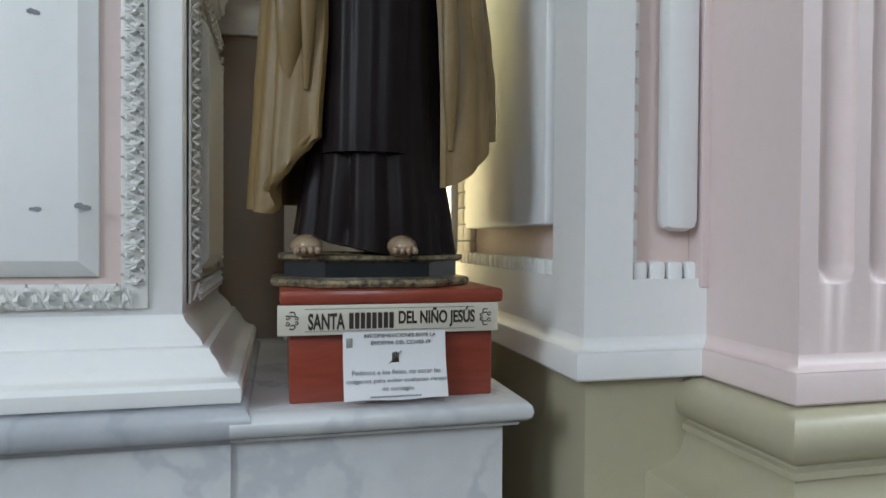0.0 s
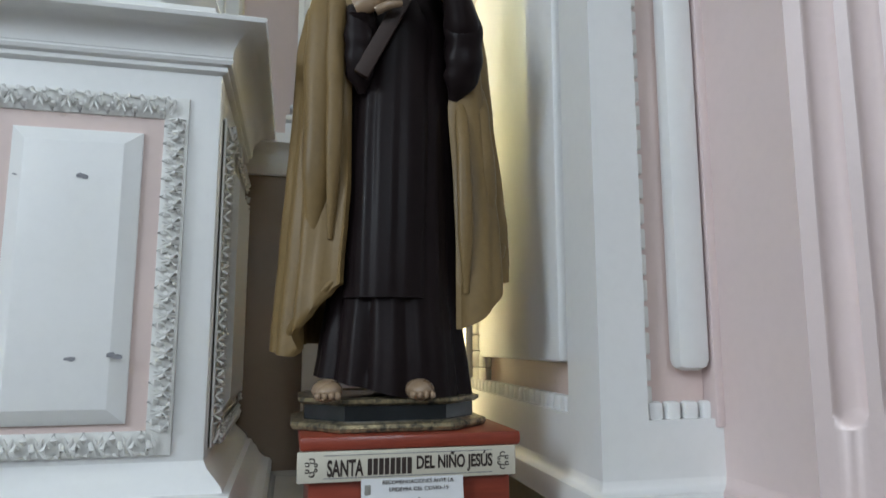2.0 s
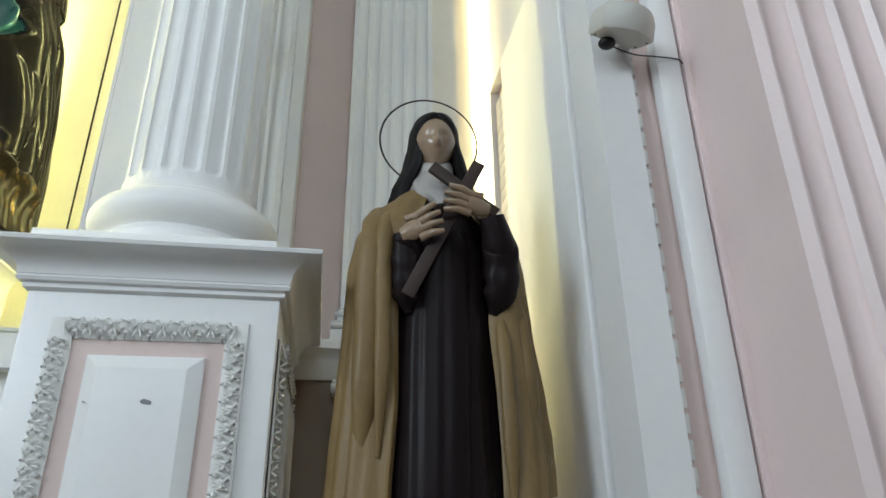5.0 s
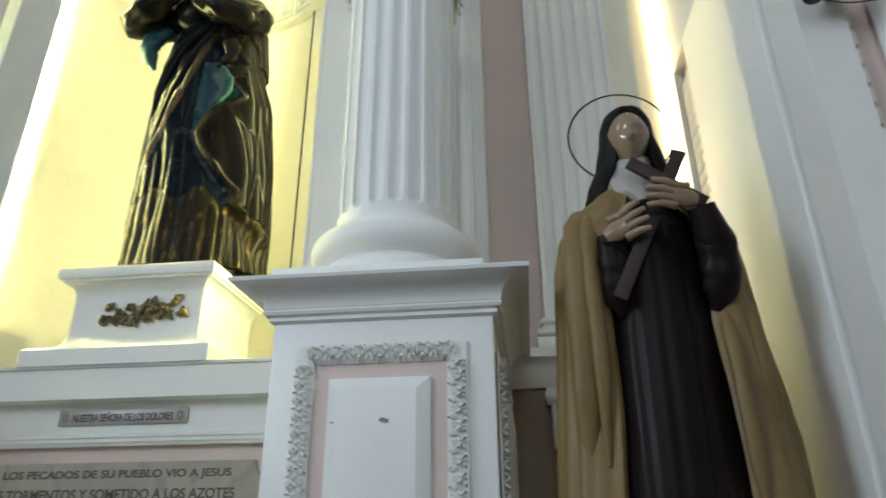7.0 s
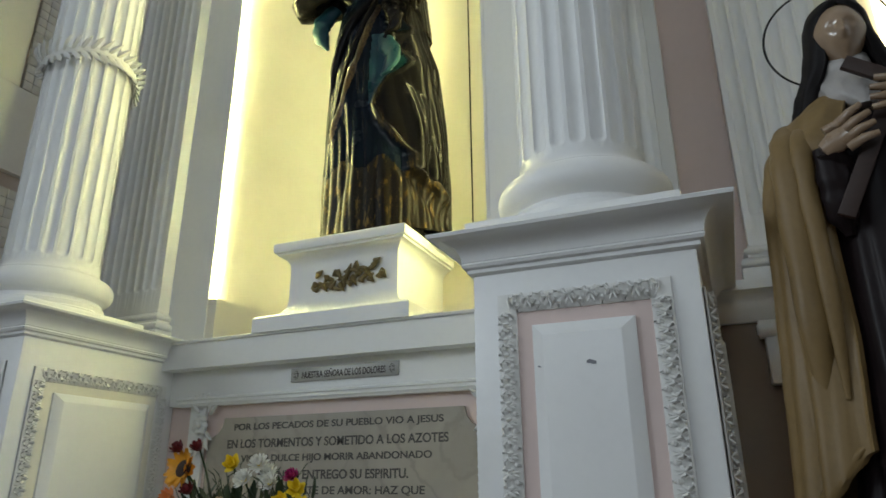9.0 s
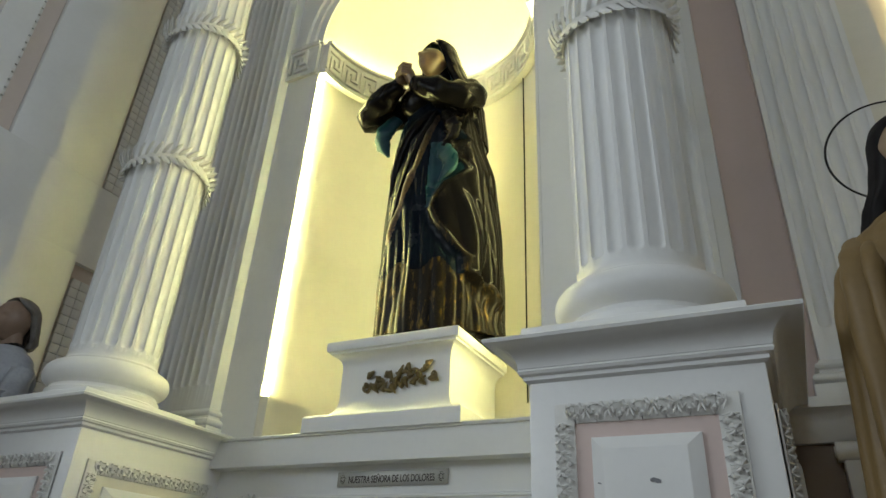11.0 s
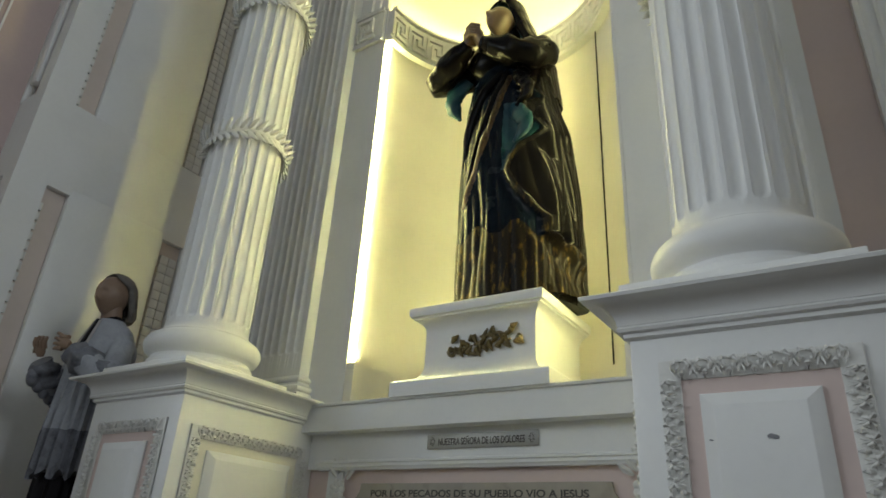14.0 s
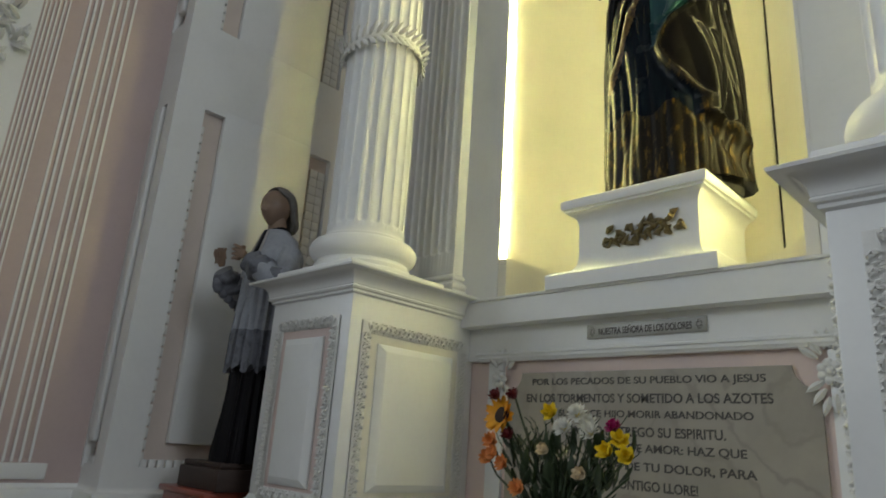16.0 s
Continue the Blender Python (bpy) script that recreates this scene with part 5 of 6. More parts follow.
for i in range(8):
    x = 0.1765 + 0.0122 * i
    part("bar", box(bmesh.new(), x, x + 0.0095, SY - 0.0008, SY + 0.001, 1.323, 1.357), INK, sb)
scrolls(sb, SX0 + 0.030, SY - 0.0004, (SZ0 + SZ1) / 2, -1, 0.023)
scrolls(sb, SX1 - 0.030, SY - 0.0004, (SZ0 + SZ1) / 2, 1, 0.023)

# printed sheet hanging over the ledge edge
nt_sheet = thing("printed_notice", (0.27, 1.41, 1.18), "white printed paper notice taped to the plinth", "notice")
PX0, PX1, PZ0, PZ1 = 0.163, 0.384, 1.178, 1.316


def sheet_y(z):
    return 1.448 - 0.034 * ((PZ1 - z) / (PZ1 - PZ0)) ** 1.6


bm = bmesh.new()
rows = []
for i in range(15):
    z = PZ0 + (PZ1 - PZ0) * i / 14
    rows.append([(PX0 + (PX1 - PX0) * j / 16, sheet_y(z) + 0.0006 * math.sin(5 * j / 16 + 3 * i / 14), z + 0.0015 * math.sin(9 * j / 16) * (1 - i / 14)) for j in range(17)])
for off in (0.0, 0.0006):
    g = [[bm.verts.new((x, y + off, z)) for x, y, z in r] for r in rows]
    for a, b in zip(g, g[1:]):
        for j in range(16):
            bm.faces.new((a[j], a[j + 1], b[j + 1], b[j]))
part("sheet", bm, PAPER, nt_sheet)
for text, a, b, z, h, mt in (
    ("RECOMENDACIONES ANTE LA", 0.208, 0.362, 1.304, 0.008, INK), ("EPIDEMIA DEL COVID-19", 0.222, 0.350, 1.289, 0.008, INK),
    ("Pedimos a los fieles, no tocar las", 0.181, 0.370, 1.2265, 0.012, GREYINK), ("imágenes para evitar cualquier riesgo", 0.169, 0.382, 1.2095, 0.012, GREYINK), ("de contagio.", 0.243, 0.312, 1.1935, 0.012, GREYINK),
):
    lettering("print_line", text, a, b, sheet_y(z + h / 2) - 0.0022, z, z + h, mt, nt_sheet, 0.0003)
bm = bmesh.new()
for i in range(16):
    x = 0.218 + 0.0068 * i
    box(bm, x, x + 0.005, sheet_y(1.185) - 0.0026, sheet_y(1.185) - 0.0014, 1.1835, 1.1865)
part("fine_print_bar", bm, GREYINK, nt_sheet)
bm = bmesh.new()
yy = sheet_y(1.262) - 0.0016
box(bm, 0.266, 0.281, yy - 0.0012, yy, 1.250, 1.263, bev=0.0005)
for k in range(4):
    box(bm, 0.2665 + 0.0038 * k, 0.2692 + 0.0038 * k, yy - 0.0012, yy, 1.262, 1.272 + 0.002 * (k in (1, 2)))
tube(bm, [(0.258, yy - 0.001, 1.247), (0.286, yy - 0.001, 1.276)], 0.0011, 5)
part("warning_pictogram", bm, INK, nt_sheet)
part("pale_emblem", boxes((0.170, 0.183, sheet_y(1.3) - 0.002, sheet_y(1.3) - 0.001, 1.283, 1.304), bev=0.0004), SIGNSILVER, nt_sheet)

# ---- statue of the niche ----
mp = thing("niche_pedestal", (-1.654, 2.58, 2.306), "white moulded pedestal with concave sides in the niche", "pedestal")
hx, y0, y1 = 0.278, 2.318, 2.815
pth = [(-1.654 - hx, y1), (-1.654 - hx, y0), (-1.654 + hx, y0), (-1.654 + hx, y1)]
prof = [(-0.2, 2.306), (0.108, 2.306), (0.108, 2.370), (0.102, 2.377), (0.092, 2.383)] + arc(0.086, 2.464, 0.085, 275, 182, 8) + [(0.0, 2.48), (0.0, 2.61)] + arc(0.056, 2.622, 0.055, 178, 100, 6) + [(0.048, 2.684), (0.059, 2.688), (0.062, 2.700), (0.062, 2.726), (0.057, 2.733), (-0.2, 2.733)]
part("body", sweep(bmesh.new(), pth, prof), WHITE, mp)
part("core", boxes((-1.654 - 0.1, -1.654 + 0.1, 2.40, y1, 2.306, 2.730)), WHITE, mp)
rnd = random.Random(3)
for (x, z, r, a0, a1, w) in ((-1.60, 2.536, 0.040, 20, 380, 0.010), (-1.66, 2.522, 0.038, 180, 500, 0.010), (-1.55, 2.555, 0.032, -60, 230, 0.009), (-1.72, 2.520, 0.030, 30, 330, 0.009), (-1.78, 2.512, 0.022, 160, 420, 0.008), (-1.50, 2.55, 0.025, 60, 330, 0.008), (-1.455, 2.548, 0.022, -120, 120, 0.007)):
    pts = []
    for i in range(13):
        a = radians(a0 + (a1 - a0) * i / 12)
        q = r * (1 - 0.65 * i / 12)
        pts.append((x + q * math.cos(a), 2.311 - 0.004 * math.sin(i), z + q * math.sin(a)))
    part("gilt_scroll", tube(bmesh.new(), pts, [w * (1 - 0.5 * abs(i - 4) / 9) for i in range(13)], 7, up=(0, 1, 0)), GOLD, mp, "antique gold scroll")
for k in range(24):
    x = -1.80 + 0.34 * k / 23
    z = 2.522 + 0.034 * math.sin(k * 1.9) + 0.035 * k / 23
    part("gilt_leaf", tube(bmesh.new(), [(x, 2.311, z), (x + 0.012 + 0.01 * rnd.random(), 2.303, z + 0.018 * math.sin(k)), (x + 0.034, 2.310, z + 0.034 * math.sin(k * 1.3))], [0.006, 0.016, 0.003], 6, up=(0, 1, 0)), GOLD, mp, "antique gold leaf")


def carved(a, z, folds):
    """Folds that wander and swell unevenly, as a carver cuts them."""
    v = 0.0
    for k, amp, ph, drift in folds:
        w = noise.noise(Vector((1.6 * math.cos(a) + ph, 1.6 * math.sin(a), 1.5 * z)))
        s = math.sin(k * a + ph + drift * z + 2.6 * w)
        v += amp * (0.75 + 0.8 * noise.noise(Vector((2.5 * math.cos(a), 2.5 * math.sin(a) + ph, 2.2 * z + k)))) * abs(s) ** 0.8
    return v


def lady():
    """A robe and a cloak carved as one surface: the cloak's hem winds down the front in a gilded cascade."""
    o = Vector((-1.625, 2.565, 2.765))
    R, K, T_, S, G, B = range(6)
    W = Matrix.Translation(o)
    bm = bmesh.new()
    hem_z = (0.0, 0.10, 0.225, 0.30, 0.37, 0.45, 0.56, 0.66, 0.74, 0.81, 0.86, 0.90, 0.95, 1.02, 1.07, 1.12, 1.17, 1.29, 1.40)
    hem_x = (0.41, 0.365, 0.305, 0.235, 0.238, 0.175, 0.105, 0.065, 0.085, 0.120, 0.185, 0.214, 0.185, 0.110, 0.095, 0.200, 0.165, 0.085, 0.05)
    band_z, band_x = (0.50, 0.557, 0.768, 1.077, 1.30), (-0.175, -0.155, -0.087, 0.010, 0.060)
    levels = [(0.0, 0.045, 0.0, 0.318, 0.225, 0.070), (0.05, 0.040, 0.0, 0.312, 0.220, 0.080), (0.25, 0.032, 0, 0.310, 0.215, 0.080), (0.47, 0.028, 0, 0.306, 0.210, 0.075), (0.89, 0.012, 0, 0.290, 0.200, 0.060), (1.13, -0.005, 0.0, 0.255, 0.188, 0.050), (1.30, -0.010, 0.01, 0.238, 0.170, 0.04), (1.50, 0.0, 0.02, 0.222, 0.150, 0.02), (1.60, 0.0, 0.02, 0.175, 0.12, 0.01), (1.66, -0.01, 0.01, 0.075, 0.07, 0)]
    n, rows = 300, 150
    rings, mats = [], []
    for i in range(rows + 1):
        z = 1.66 * i / rows
        _, cx, cy, rx, ry, fd = levels_at(levels, z)
        xb, xn = float(np.interp(z, hem_z, hem_x)), float(np.interp(z, band_z, band_x))
        ring, mrow = [], []
        for j in range(n):
            a = 2 * math.pi * j / n
            x, front = cx + rx * math.cos(a), math.sin(a) < 0.1
            d = x - xb
            over = smoothstep(-0.004, 0.016, d) if front else 1.0 if x > 0 else 0.0
            robe = carved(a, z, [(8, 0.9, 0.4, 0.25), (17, 0.45, 1.0, 0.5)])
            cloak = carved(a, z, [(5, 1.1, 1.9, 1.9), (12, 0.6, 0.2, 2.6)])
            k = 1 + fd * (robe * (1 - over) + cloak * over) + 0.055 * over * smoothstep(1.5, 1.25, z)
            if front:
                k += 0.055 * math.exp(-((d - 0.014) / 0.014) ** 2) * smoothstep(1.34, 1.2, z)
                k += 0.060 * math.exp(-((x - xn) / 0.022) ** 2) * smoothstep(0.5, 0.62, z) * smoothstep(1.34, 1.26, z)
                k -= 0.050 * math.exp(-((d + 0.028) / 0.022) ** 2) * smoothstep(1.34, 1.2, z)
            ring.append(bm.verts.new(W @ Vector((cx + rx * k * math.cos(a), cy + ry * k * math.sin(a), z))))
            low = z < 0.345 - 0.25 * (x - 0.1) * (x > 0.1) + 0.035 * math.sin(9 * a)
            mt = R
            if front and -0.004 < d < 0.024 and z < 0.78:
                mt = G
            elif front and d < 0 and x > 0.045 and 0.67 < z < 1.09:
                mt = T_
            elif over > 0.5:
                mt = G if z < 0.10 + 0.03 * math.sin(11 * a) and front else K
            elif front and abs(x - xn) < 0.020 and 0.52 < z < 1.30:
                mt = B
            elif low:
                mt = G
            mrow.append(mt)
        rings.append(ring)
        mats.append(mrow)
    nf = len(bm.faces)
    skin(bm, rings)
    bm.faces.ensure_lookup_table()
    for i in range(rows):
        for j in range(n):
            bm.faces[nf + i * n + j].material_index = mats[i][j]

    def folds_of(points, radii, mat, squash=0.6, crease=0.10, segs=22):
        sleeve(bm, [o + Vector(p) for p in points], list(radii), segs, mat, squash, crease)

    # cloak turned over the forearms, its blue lining showing
    folds_of(((0.10, -0.16, 1.30), (0.165, -0.185, 1.20), (0.185, -0.195, 1.12), (0.120, -0.185, 1.085)), (0.03, 0.045, 0.040, 0.012), K)
    folds_of(((0.08, -0.165, 1.10), (0.140, -0.190, 1.00), (0.175, -0.195, 0.92), (0.110, -0.195, 0.83)), (0.020, 0.050, 0.046, 0.010), T_, 0.45)
    folds_of(((-0.255, -0.09, 1.43), (-0.315, -0.11, 1.33), (-0.320, -0.11, 1.25), (-0.265, -0.12, 1.14)), (0.050, 0.056, 0.046, 0.010), T_, 0.5)
    folds_of(((0.02, -0.165, 1.34), (-0.08, -0.185, 1.22), (-0.17, -0.170, 1.02), (-0.22, -0.130, 0.80)), (0.02, 0.030, 0.026, 0.006), K, 0.5, 0.06)
    folds_of(((0.05, -0.165, 1.33), (-0.01, -0.190, 1.16), (-0.09, -0.195, 0.92), (-0.17, -0.180, 0.62)), (0.016, 0.026, 0.022, 0.005), K, 0.5, 0.06)
    # arms raised to clasped hands
    folds_of(((-0.15, 0.02, 1.56), (-0.27, -0.04, 1.50), (-0.405, -0.13, 1.445), (-0.30, -0.185, 1.49), (-0.165, -0.225, 1.56)), (0.085, 0.090, 0.080, 0.082, 0.045), K, 1.0, 0.12, 28)
    folds_of(((0.15, 0.02, 1.56), (0.215, -0.06, 1.47), (0.215, -0.14, 1.40), (0.08, -0.205, 1.435), (-0.065, -0.235, 1.52)), (0.085, 0.085, 0.078, 0.080, 0.048), K, 1.0, 0.12, 28)
    tube(bm, [o + Vector(p) for p in ((-0.160, -0.225, 1.555), (-0.145, -0.245, 1.60), (-0.130, -0.255, 1.655))], [0.035, 0.044, 0.024], 14, S, 0.8)
    tube(bm, [o + Vector(p) for p in ((-0.075, -0.235, 1.53), (-0.095, -0.252, 1.585), (-0.115, -0.262, 1.645))], [0.036, 0.042, 0.022], 14, S, 0.8)
    for k in range(4):
        z = 1.575 + 0.022 * k
        tube(bm, [o + Vector((-0.072, -0.268, z - 0.012)), o + Vector((-0.115, -0.290, z)), o + Vector((-0.160, -0.268, z + 0.002))], [0.012, 0.013, 0.010], 8, S)
    ball(bm, o + Vector((-0.095, -0.090, 1.515)), 0.14, 0.09, 0.13, K, 24, 16)
    # neck, head lifted and turned, veil
    tube(bm, [o + Vector((0.0, 0.0, 1.60)), o + Vector((-0.015, -0.04, 1.75))], [0.07, 0.058], 16, K)
    head(bm, o + Vector((-0.030, -0.108, 1.768)), 0.106, S, -24, -18)
    V2 = W @ Matrix.Translation((0, 0, 1.682)) @ pose(0, 0, 0, 0, 0, -9) @ Matrix.Translation((0, 0, -1.7))
    shell(bm, [(1.18, 0.02, 0.03, 0.248, 0.190, 0.05, 112, 76), (1.45, 0.015, 0.03, 0.224, 0.172, 0.06, 88, 60), (1.60, 0.005, 0.03, 0.178, 0.150, 0.05, 66, 50), (1.75, -0.005, 0.01, 0.136, 0.140, 0.03, 52, 42), (1.86, -0.018, -0.010, 0.116, 0.134, 0.015, 48, 40), (1.94, -0.024, -0.025, 0.104, 0.130, 0.01, 40, 34), (2.00, -0.024, -0.015, 0.064, 0.085, 0, 6, 6), (2.018, -0.024, -0.005, 0.010, 0.012, 0, 1, 1)], [(7, -0.8, 0.3, 0.8), (15, -0.3, 0, 0.4)], thick=0.014, n=110, rows=80, mat=K, mat_in=T_, m=V2)
    # low oval ground
    cloth(bm, [(-0.030, 0.0, -0.02, 0.350, 0.235, 0.02), (0.0, 0.0, -0.02, 0.345, 0.230, 0.02), (0.008, 0.0, -0.02, 0.30, 0.20, 0.02)], [(5, 0.6, 0, 0)], n=64, rows=4, mat=K, m=W)
    solid("lady_statue", bm, [BLUEROBE, DARKCLOAK, TEAL, STATUESKIN, GOLDHEM, BROCADE], "glossy dark blue and gilded statue with clasped raised hands", "statue", sharp=60)


lady()


def priest():
    o = Vector((-3.450, 1.65, 1.466))
    C, U, L, S, H, W_ = range(6)
    m = Matrix.Translation(o) @ Matrix(((1, 0, 0.03, 0), (0, 1, 0, 0), (0, 0, 1, 0), (0, 0, 0, 1))) @ pose(0, 0, 0, 0, 0, 2) @ Matrix.Diagonal((1, 1, 1.042, 1))
    bm = bmesh.new()
    cloth(bm, [(0.0, 0, 0, 0.165, 0.15, 0.10), (0.3, 0, 0, 0.135, 0.13, 0.09), (0.7, 0, 0, 0.13, 0.12, 0.04), (1.0, 0, 0.01, 0.15, 0.11, 0.0), (1.1, 0, 0.01, 0.10, 0.085, 0), (1.17, 0, 0, 0.05, 0.05, 0)], [(9, 0.8, 0, 0.8), (16, 0.4, 1, 0)], mat=C, m=m)
    lace = lambda p, mt: L if p.z < 0.62 else mt
    cloth(bm, [(0.43, 0, 0, 0.168, 0.155, 0.10), (0.6, 0, 0, 0.160, 0.150, 0.10), (0.85, 0, 0.0, 0.158, 0.140, 0.05), (1.0, 0, 0.01, 0.182, 0.13, 0.02), (1.09, 0, 0.01, 0.135, 0.10, 0.0), (1.15, 0, 0.0, 0.07, 0.065, 0)], [(12, 0.9, 0.3, 0.5), (21, 0.4, 0, 0)], mat=U, m=m, pick=lace, hem=lambda a: 0.022 * math.sin(14 * a))
    for pts, rad in ((((-0.150, 0, 1.02), (-0.180, -0.05, 0.84), (-0.170, -0.13, 0.86), (-0.160, -0.195, 0.92)), (0.055, 0.065, 0.065, 0.05)), (((0.155, 0, 1.02), (0.19, -0.06, 0.86), (0.10, -0.15, 0.92), (0.05, -0.175, 0.95)), (0.055, 0.065, 0.065, 0.05))):
        sleeve(bm, [m @ Vector(p) for p in pts[:3]], rad[:3], 18, U, 1.0, 0.08)
        sleeve(bm, [m @ Vector(p) for p in pts[1:]], rad[1:], 18, L, 1.0, 0.2)
    for k in range(6):
        f = k / 5
        ball(bm, m @ Vector((-0.176 + 0.01 * f, -0.02 - 0.18 * f, 0.75 + 0.10 * f)), 0.030, 0.034, 0.052, L, 12, 8)
    fingers(bm, m @ Vector((-0.160, -0.205, 0.94)), m @ Vector((-0.150, -0.24, 1.03)), m.to_3x3() @ Vector((1, 0.2, 0)), S, 0.020, 0.010, (0.01, 0.0, 0))
    fingers(bm, m @ Vector((0.05, -0.20, 0.975)), m @ Vector((-0.06, -0.215, 1.005)), m.to_3x3() @ Vector((0, 0, -1)), S, 0.020, 0.010)
    for x in (-0.022, 0.022):
        tube(bm, [m @ Vector((x, -0.075, 1.135)), m @ Vector((x * 2.0, -0.128, 0.98))], [0.006, 0.008], 6, W_)
    tube(bm, [m @ Vector((0, -0.072, 1.14)), m @ Vector((0, -0.124, 0.98))], [0.022, 0.03], 10, C, 0.5)
    tube(bm, [m @ Vector((0, 0.0, 1.12)), m @ Vector((0, -0.02, 1.22))], [0.05, 0.048], 14, S)
    head(bm, m @ Vector((0, -0.040, 1.268)), 0.104, S, 16, 9)
    hm = m @ Matrix.Translation((0, 0, -0.020)) @ Matrix.Translation((0, -0.035, 0)) @ pose(0, 0, 0, 0, 0, 14) @ Matrix.Translation((0, 0.035, 0))
    shell(bm, [(1.185, 0, 0.022, 0.078, 0.086, 0.06, 112, 112), (1.22, 0, 0.018, 0.092, 0.104, 0.06, 100, 100), (1.26, 0, 0.010, 0.090, 0.100, 0.05, 96, 96), (1.33, 0, -0.004, 0.085, 0.100, 0.02, 84, 84), (1.36, 0, -0.012, 0.078, 0.098, 0.02, 52, 52), (1.385, 0, -0.014, 0.062, 0.080, 0.02, 30, 30), (1.405, 0, -0.015, 0.035, 0.05, 0, 6, 6), (1.412, 0, -0.01, 0.006, 0.01, 0, 1, 1)], [(9, 0.8, 0, 6)], thick=0.02, n=48, rows=26, mat=H, m=hm)
    solid("priest_statue", bm, [CASSOCK, SURPLICE, LACE, OLDSKIN, GREYHAIR, LINEN], "painted priest statue in black cassock and grey lace surplice", "statue", sharp=60)


priest()
pb = thing("statue_base", (-3.515, 1.66, 1.337), "dark brown statue base under the priest", "statue base")
part("core", boxes((-3.515 - 0.2, -3.515 + 0.2, 1.46, 1.86, 1.337, 1.440), bev=0.010), CROSSWOOD, pb)
part("upper_step", boxes((-3.515 - 0.185, -3.515 + 0.185, 1.475, 1.845, 1.440, 1.466), bev=0.006), CROSSWOOD, pb)
wooden_plinth(-3.60, 1.45, 1.337, "red-stained wooden plinth in the shaded recess")

# ---- security camera ----
sc = thing("security_camera", (0.80, 1.39, 3.05), "small ivory security camera with a black lens and cable", "camera")
M0 = pose(0.752, 1.30, 3.010, 22, 0, 14)
bm = bmesh.new()
out = [(0.085, 0.055), (-0.085, 0.055), (-0.090, -0.020)] + [(-0.085 + 0.17 * k / 8, -0.028 - 0.034 * math.sin(math.pi * k / 8)) for k in range(1, 8)] + [(0.090, -0.020)]
skin(bm, [[bm.verts.new(M0 @ Vector((x * q, y * q, z))) for x, y in out] for q, z in ((0.95, -0.034), (1.0, -0.028), (1.0, 0.020), (0.90, 0.045))])
part("housing", bm, PLASTIC, sc)
bm = bmesh.new()
ball(bm, M0 @ Vector((-0.030, 0.036, -0.050)), 0.026, 0.022, 0.017)
part("lens", bm, BLACKPL, sc)
bm = bmesh.new()
for x, y in ((-0.072, 0.038), (0.070, 0.035), (0.074, -0.012)):
    ball(bm, M0 @ Vector((x, y, -0.034)), 0.0035, 0.0035, 0.0025, segs=8, rings=6)
part("screws", bm, BLACKPL, sc)
part("bracket", boxes((0.765, 0.805, 1.335, 1.402, 3.00, 3.05), bev=0.004), PLASTIC, sc)
bm = bmesh.new()
tube(bm, *eased([M0 @ Vector((-0.02, 0.045, -0.048)), Vector((0.80, 1.365, 2.968)), Vector((0.88, 1.372, 2.975)), Vector((0.955, 1.384, 2.985)), Vector((0.972, 1.386, 2.97))], [0.0022] * 5), 6)
part("cable", bm, BLACKPL, sc)

# ---- flowers on the altar ----
fl = thing("flower_vase", (-1.60, 1.72, 1.13), "white ceramic vase on the altar", "vase")
part("body", lathe(bmesh.new(), -1.60, 1.72, [(0.01, 1.13), (0.06, 1.13), (0.075, 1.17), (0.085, 1.23), (0.07, 1.30), (0.055, 1.34), (0.065, 1.365), (0.05, 1.362), (0.04, 1.33), (0.01, 1.30)], 32), CERAMIC, fl)


def petal_mesh(name, L, w, mat, cup=0.3):
    bm = bmesh.new()
    rows = []
    for i in range(6):
        f = i / 5
        ww = w * math.sin(math.pi * min(0.96, 0.10 + 0.82 * f)) * 0.5
        y = cup * L * f * f
        rows.append([bm.verts.new((-ww, f * L, y + 0.12 * ww)), bm.verts.new((0, f * L, y - 0.05 * ww)), bm.verts.new((ww, f * L, y + 0.12 * ww)), bm.verts.new((0, f * L, y - 0.05 * ww - 0.0012))])
    skin(bm, rows)
    return finish(bm, name, mat, 60)


rnd = random.Random(11)


def bloom(name, c, facing, rings, centre, label, group=""):
    """A flower: rings of (petal mesh, count, lift in degrees), a round middle and a stem down to the vase."""
    t = thing(name, c, label + " in the altar bouquet", "flower", group)
    d = Vector(facing).normalized()
    q = Matrix.Translation(c) @ d.to_track_quat("Z", "Y").to_matrix().to_4x4()
    for me, count, lift in rings:
        off = rnd.random() * 360
        for k in range(count):
            shared("petal", me, q @ pose(0, 0, 0, 0, 0, off + 360 * k / count + rnd.uniform(-6, 6)) @ pose(0, 0, 0, lift + rnd.uniform(-8, 8), 0, 0), t)
    if centre:
        bm = bmesh.new()
        ball(bm, (0, 0, 0.003), centre[0], centre[0], centre[0] * 0.45, segs=14, rings=8)
        bmesh.ops.transform(bm, matrix=q, verts=bm.verts)
        part("flower_head", bm, centre[1], t)
    bm = bmesh.new()
    c = Vector(c)
    foot = Vector((-1.60 + rnd.uniform(-0.02, 0.02), 1.72 + rnd.uniform(-0.02, 0.02), 1.33))
    tube(bm, [c - d * 0.004, c - d * 0.05 + Vector((0, 0, -0.04)), foot.lerp(c, 0.4), foot], 0.0035, 6)
    part("stem", bm, LEAF, t)
    return t


SUN = petal_mesh("petal", 0.068, 0.026, SUNPETAL, 0.15)
ORG = petal_mesh("petal", 0.034, 0.016, ORANGEP, 0.35)
WHT = petal_mesh("petal", 0.036, 0.009, WHITEP, 0.30)
YEL = petal_mesh("petal", 0.038, 0.024, YELLOWP, 0.45)
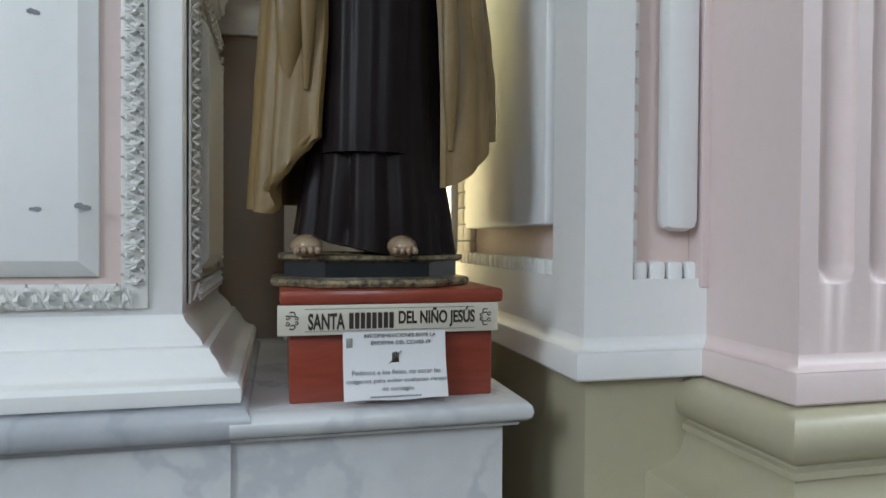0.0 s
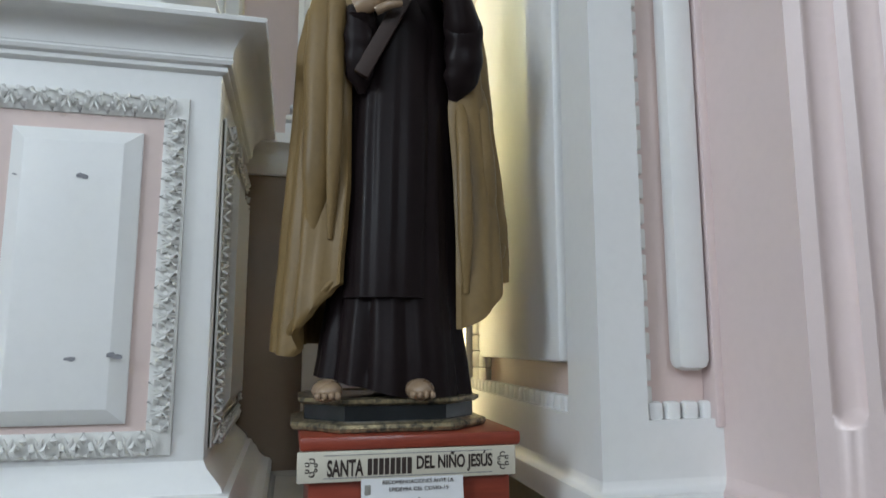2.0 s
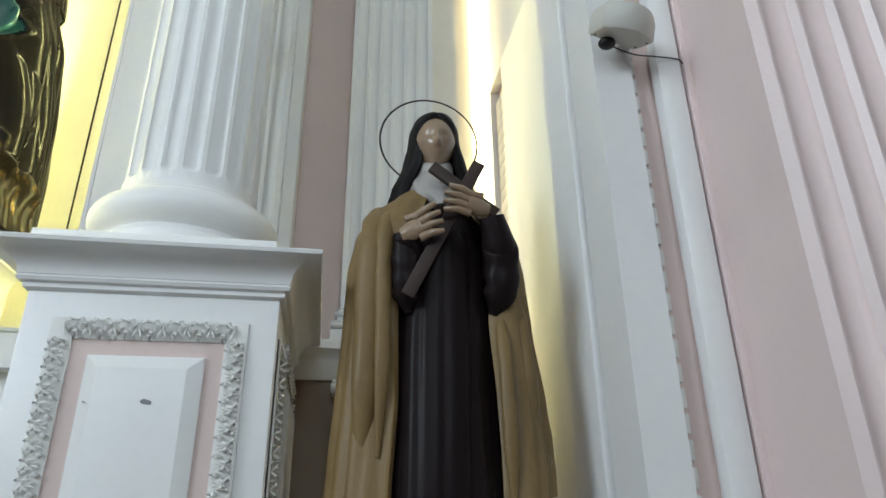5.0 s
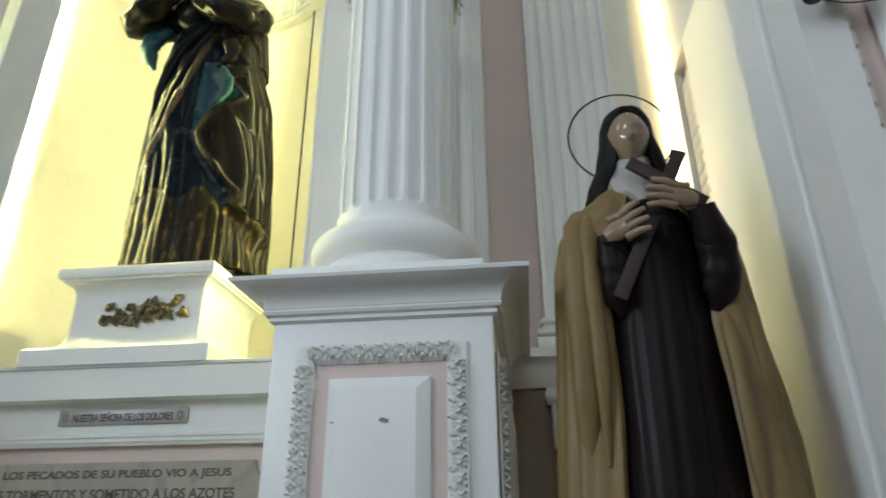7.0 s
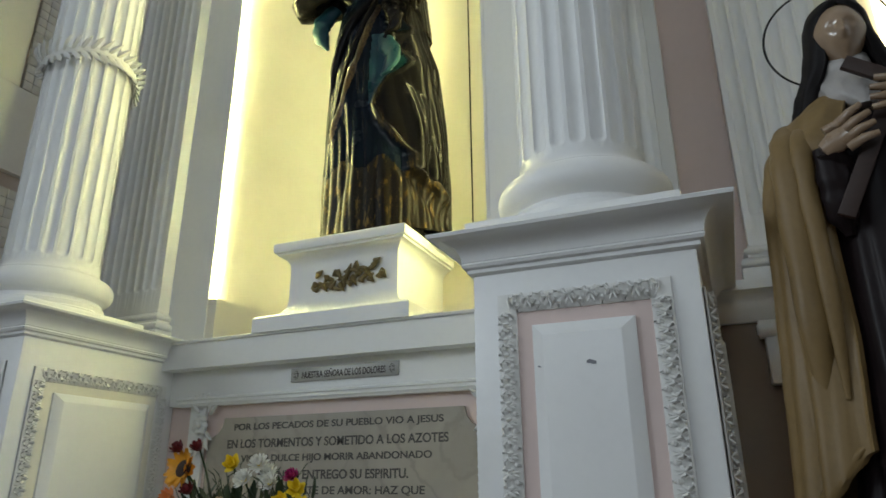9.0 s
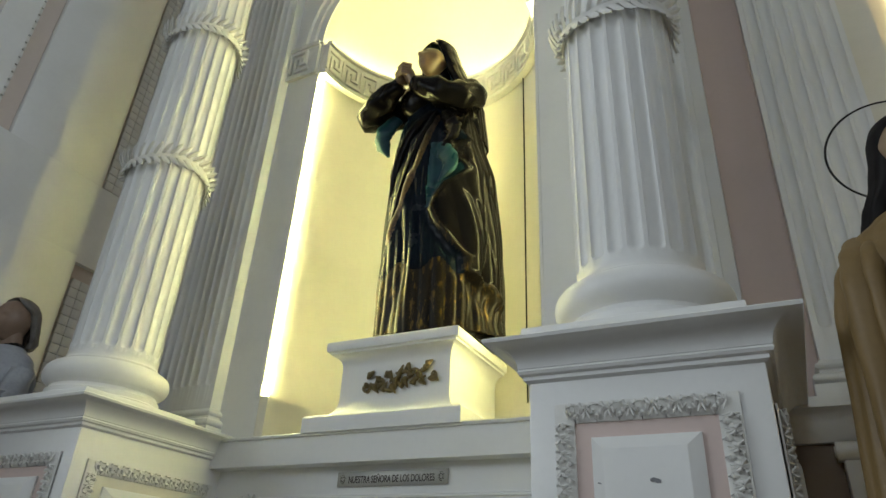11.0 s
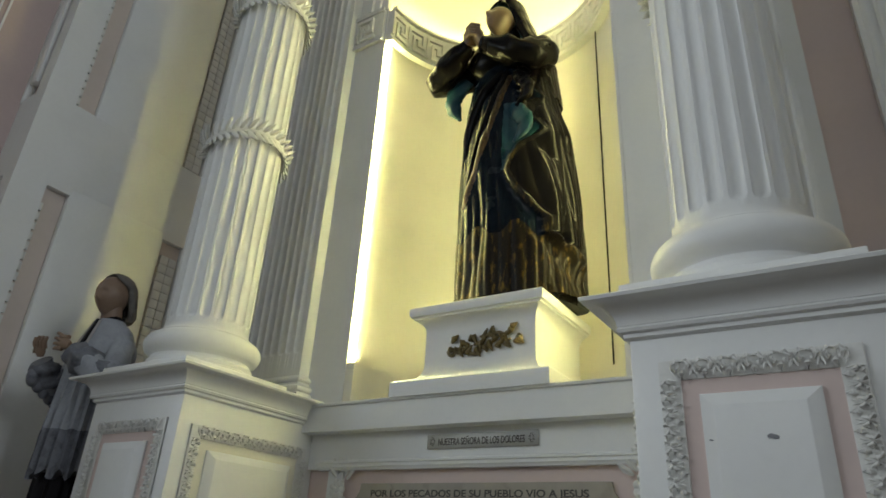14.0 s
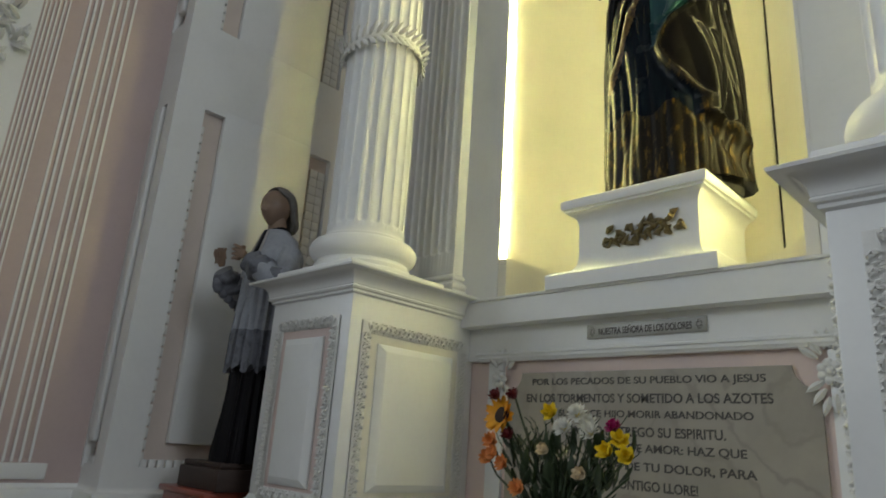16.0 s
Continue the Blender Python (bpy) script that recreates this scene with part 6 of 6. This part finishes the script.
MAG = petal_mesh("petal", 0.028, 0.012, MAGENTAP, 0.4)
DRK = petal_mesh("petal", 0.032, 0.018, DARKREDP, 0.5)
CRM = petal_mesh("petal", 0.032, 0.024, CREAMP, 0.7)
F = (0.55, -0.8, 0.25)
bloom("sunflower", (-1.815, 1.67, 1.725), (-0.15, -0.85, 0.2), [(SUN, 16, 8), (SUN, 14, 22)], (0.036, SEED), "orange-yellow sunflower with a dark seed head")
for c in ((-1.835, 1.66, 1.785), (-1.79, 1.70, 1.79), (-1.775, 1.66, 1.655)):
    bloom("dark_red_flower", c, (-0.1, -0.7, 0.6), [(DRK, 9, 20), (DRK, 7, 50)], (0.012, DARKREDP), "dark red velvety flower", "dark red flowers")
for c in ((-1.80, 1.62, 1.60), (-1.825, 1.63, 1.64), (-1.76, 1.62, 1.57), (-1.845, 1.64, 1.585), (-1.70, 1.62, 1.50)):
    bloom("orange_flower", c, (-0.1 + rnd.uniform(-0.3, 0.3), -0.8, 0.2), [(ORG, 12, 18), (ORG, 9, 45)], (0.010, ORANGEP), "small orange flower", "orange flowers")
for c in ((-1.53, 1.69, 1.735), (-1.56, 1.66, 1.69), (-1.475, 1.68, 1.68), (-1.50, 1.70, 1.705)):
    bloom("white_chrysanthemum", c, (0.0 + rnd.uniform(-0.2, 0.3), -0.8, 0.45), [(WHT, 22, 10), (WHT, 18, 32), (WHT, 12, 58)], (0.010, YELLOWP), "white chrysanthemum with narrow petals", "white chrysanthemums")
for c in ((-1.625, 1.68, 1.735), (-1.37, 1.67, 1.66), (-1.345, 1.66, 1.615), (-1.40, 1.65, 1.625)):
    bloom("yellow_flower", c, (0.2 + rnd.uniform(-0.2, 0.2), -0.8, 0.3), [(YEL, 6, 22), (YEL, 5, 48)], (0.008, YELLOWP), "bright yellow flower", "yellow flowers")
bloom("magenta_flower", (-1.395, 1.68, 1.697), (0.0, -0.8, 0.5), [(MAG, 14, 12), (MAG, 12, 35), (MAG, 8, 60)], (0.010, MAGENTAP), "magenta carnation-like flower")
for c in ((-1.475, 1.63, 1.555), (-1.60, 1.62, 1.62)):
    bloom("cream_rose", c, (0.1, -0.9, 0.25), [(CRM, 7, 25), (CRM, 6, 48), (CRM, 5, 68)], (0.012, CREAMP), "cream rose half open", "cream roses")
gr = thing("foliage", (-1.60, 1.72, 1.34), "dark green leaves and sprigs of the bouquet", "leaves", kind="stuff")
LF = petal_mesh("leaf", 0.075, 0.022, LEAF, 0.25)
for k in range(260):
    a, b = rnd.uniform(0, 360), rnd.uniform(0, 1)
    c = Vector((-1.60 + (rnd.random() - 0.5) * 0.46 * (0.35 + 0.65 * b), 1.73 + (rnd.random() - 0.5) * 0.14, 1.36 + 0.27 * b))
    shared("leaf", LF, Matrix.Translation(c) @ pose(0, 0, 0, rnd.uniform(10, 80), 0, a), gr)
bm = bmesh.new()
for k in range(26):
    a = rnd.uniform(-1, 1)
    tip = Vector((-1.60 + 0.30 * a, 1.70 + rnd.uniform(-0.06, 0.06), 1.65 + 0.12 * rnd.random() - 0.05 * abs(a)))
    tube(bm, [(-1.60, 1.72, 1.34), Vector((-1.60, 1.72, 1.45)).lerp(tip, 0.4), tip], [0.003, 0.0025, 0.0012], 5)
    for j in range(5):
        p = Vector((-1.60, 1.72, 1.45)).lerp(tip, 0.55 + 0.11 * j)
        tube(bm, [p, p + Vector((rnd.uniform(-0.025, 0.025), rnd.uniform(-0.02, 0.02), 0.018))], [0.002, 0.001], 4)
part("sprigs", bm, LEAF, gr)

# ---- beads of the sunk panels ----
for me, m, parent, nm in BEADS:
    shared(nm, me, m, parent)
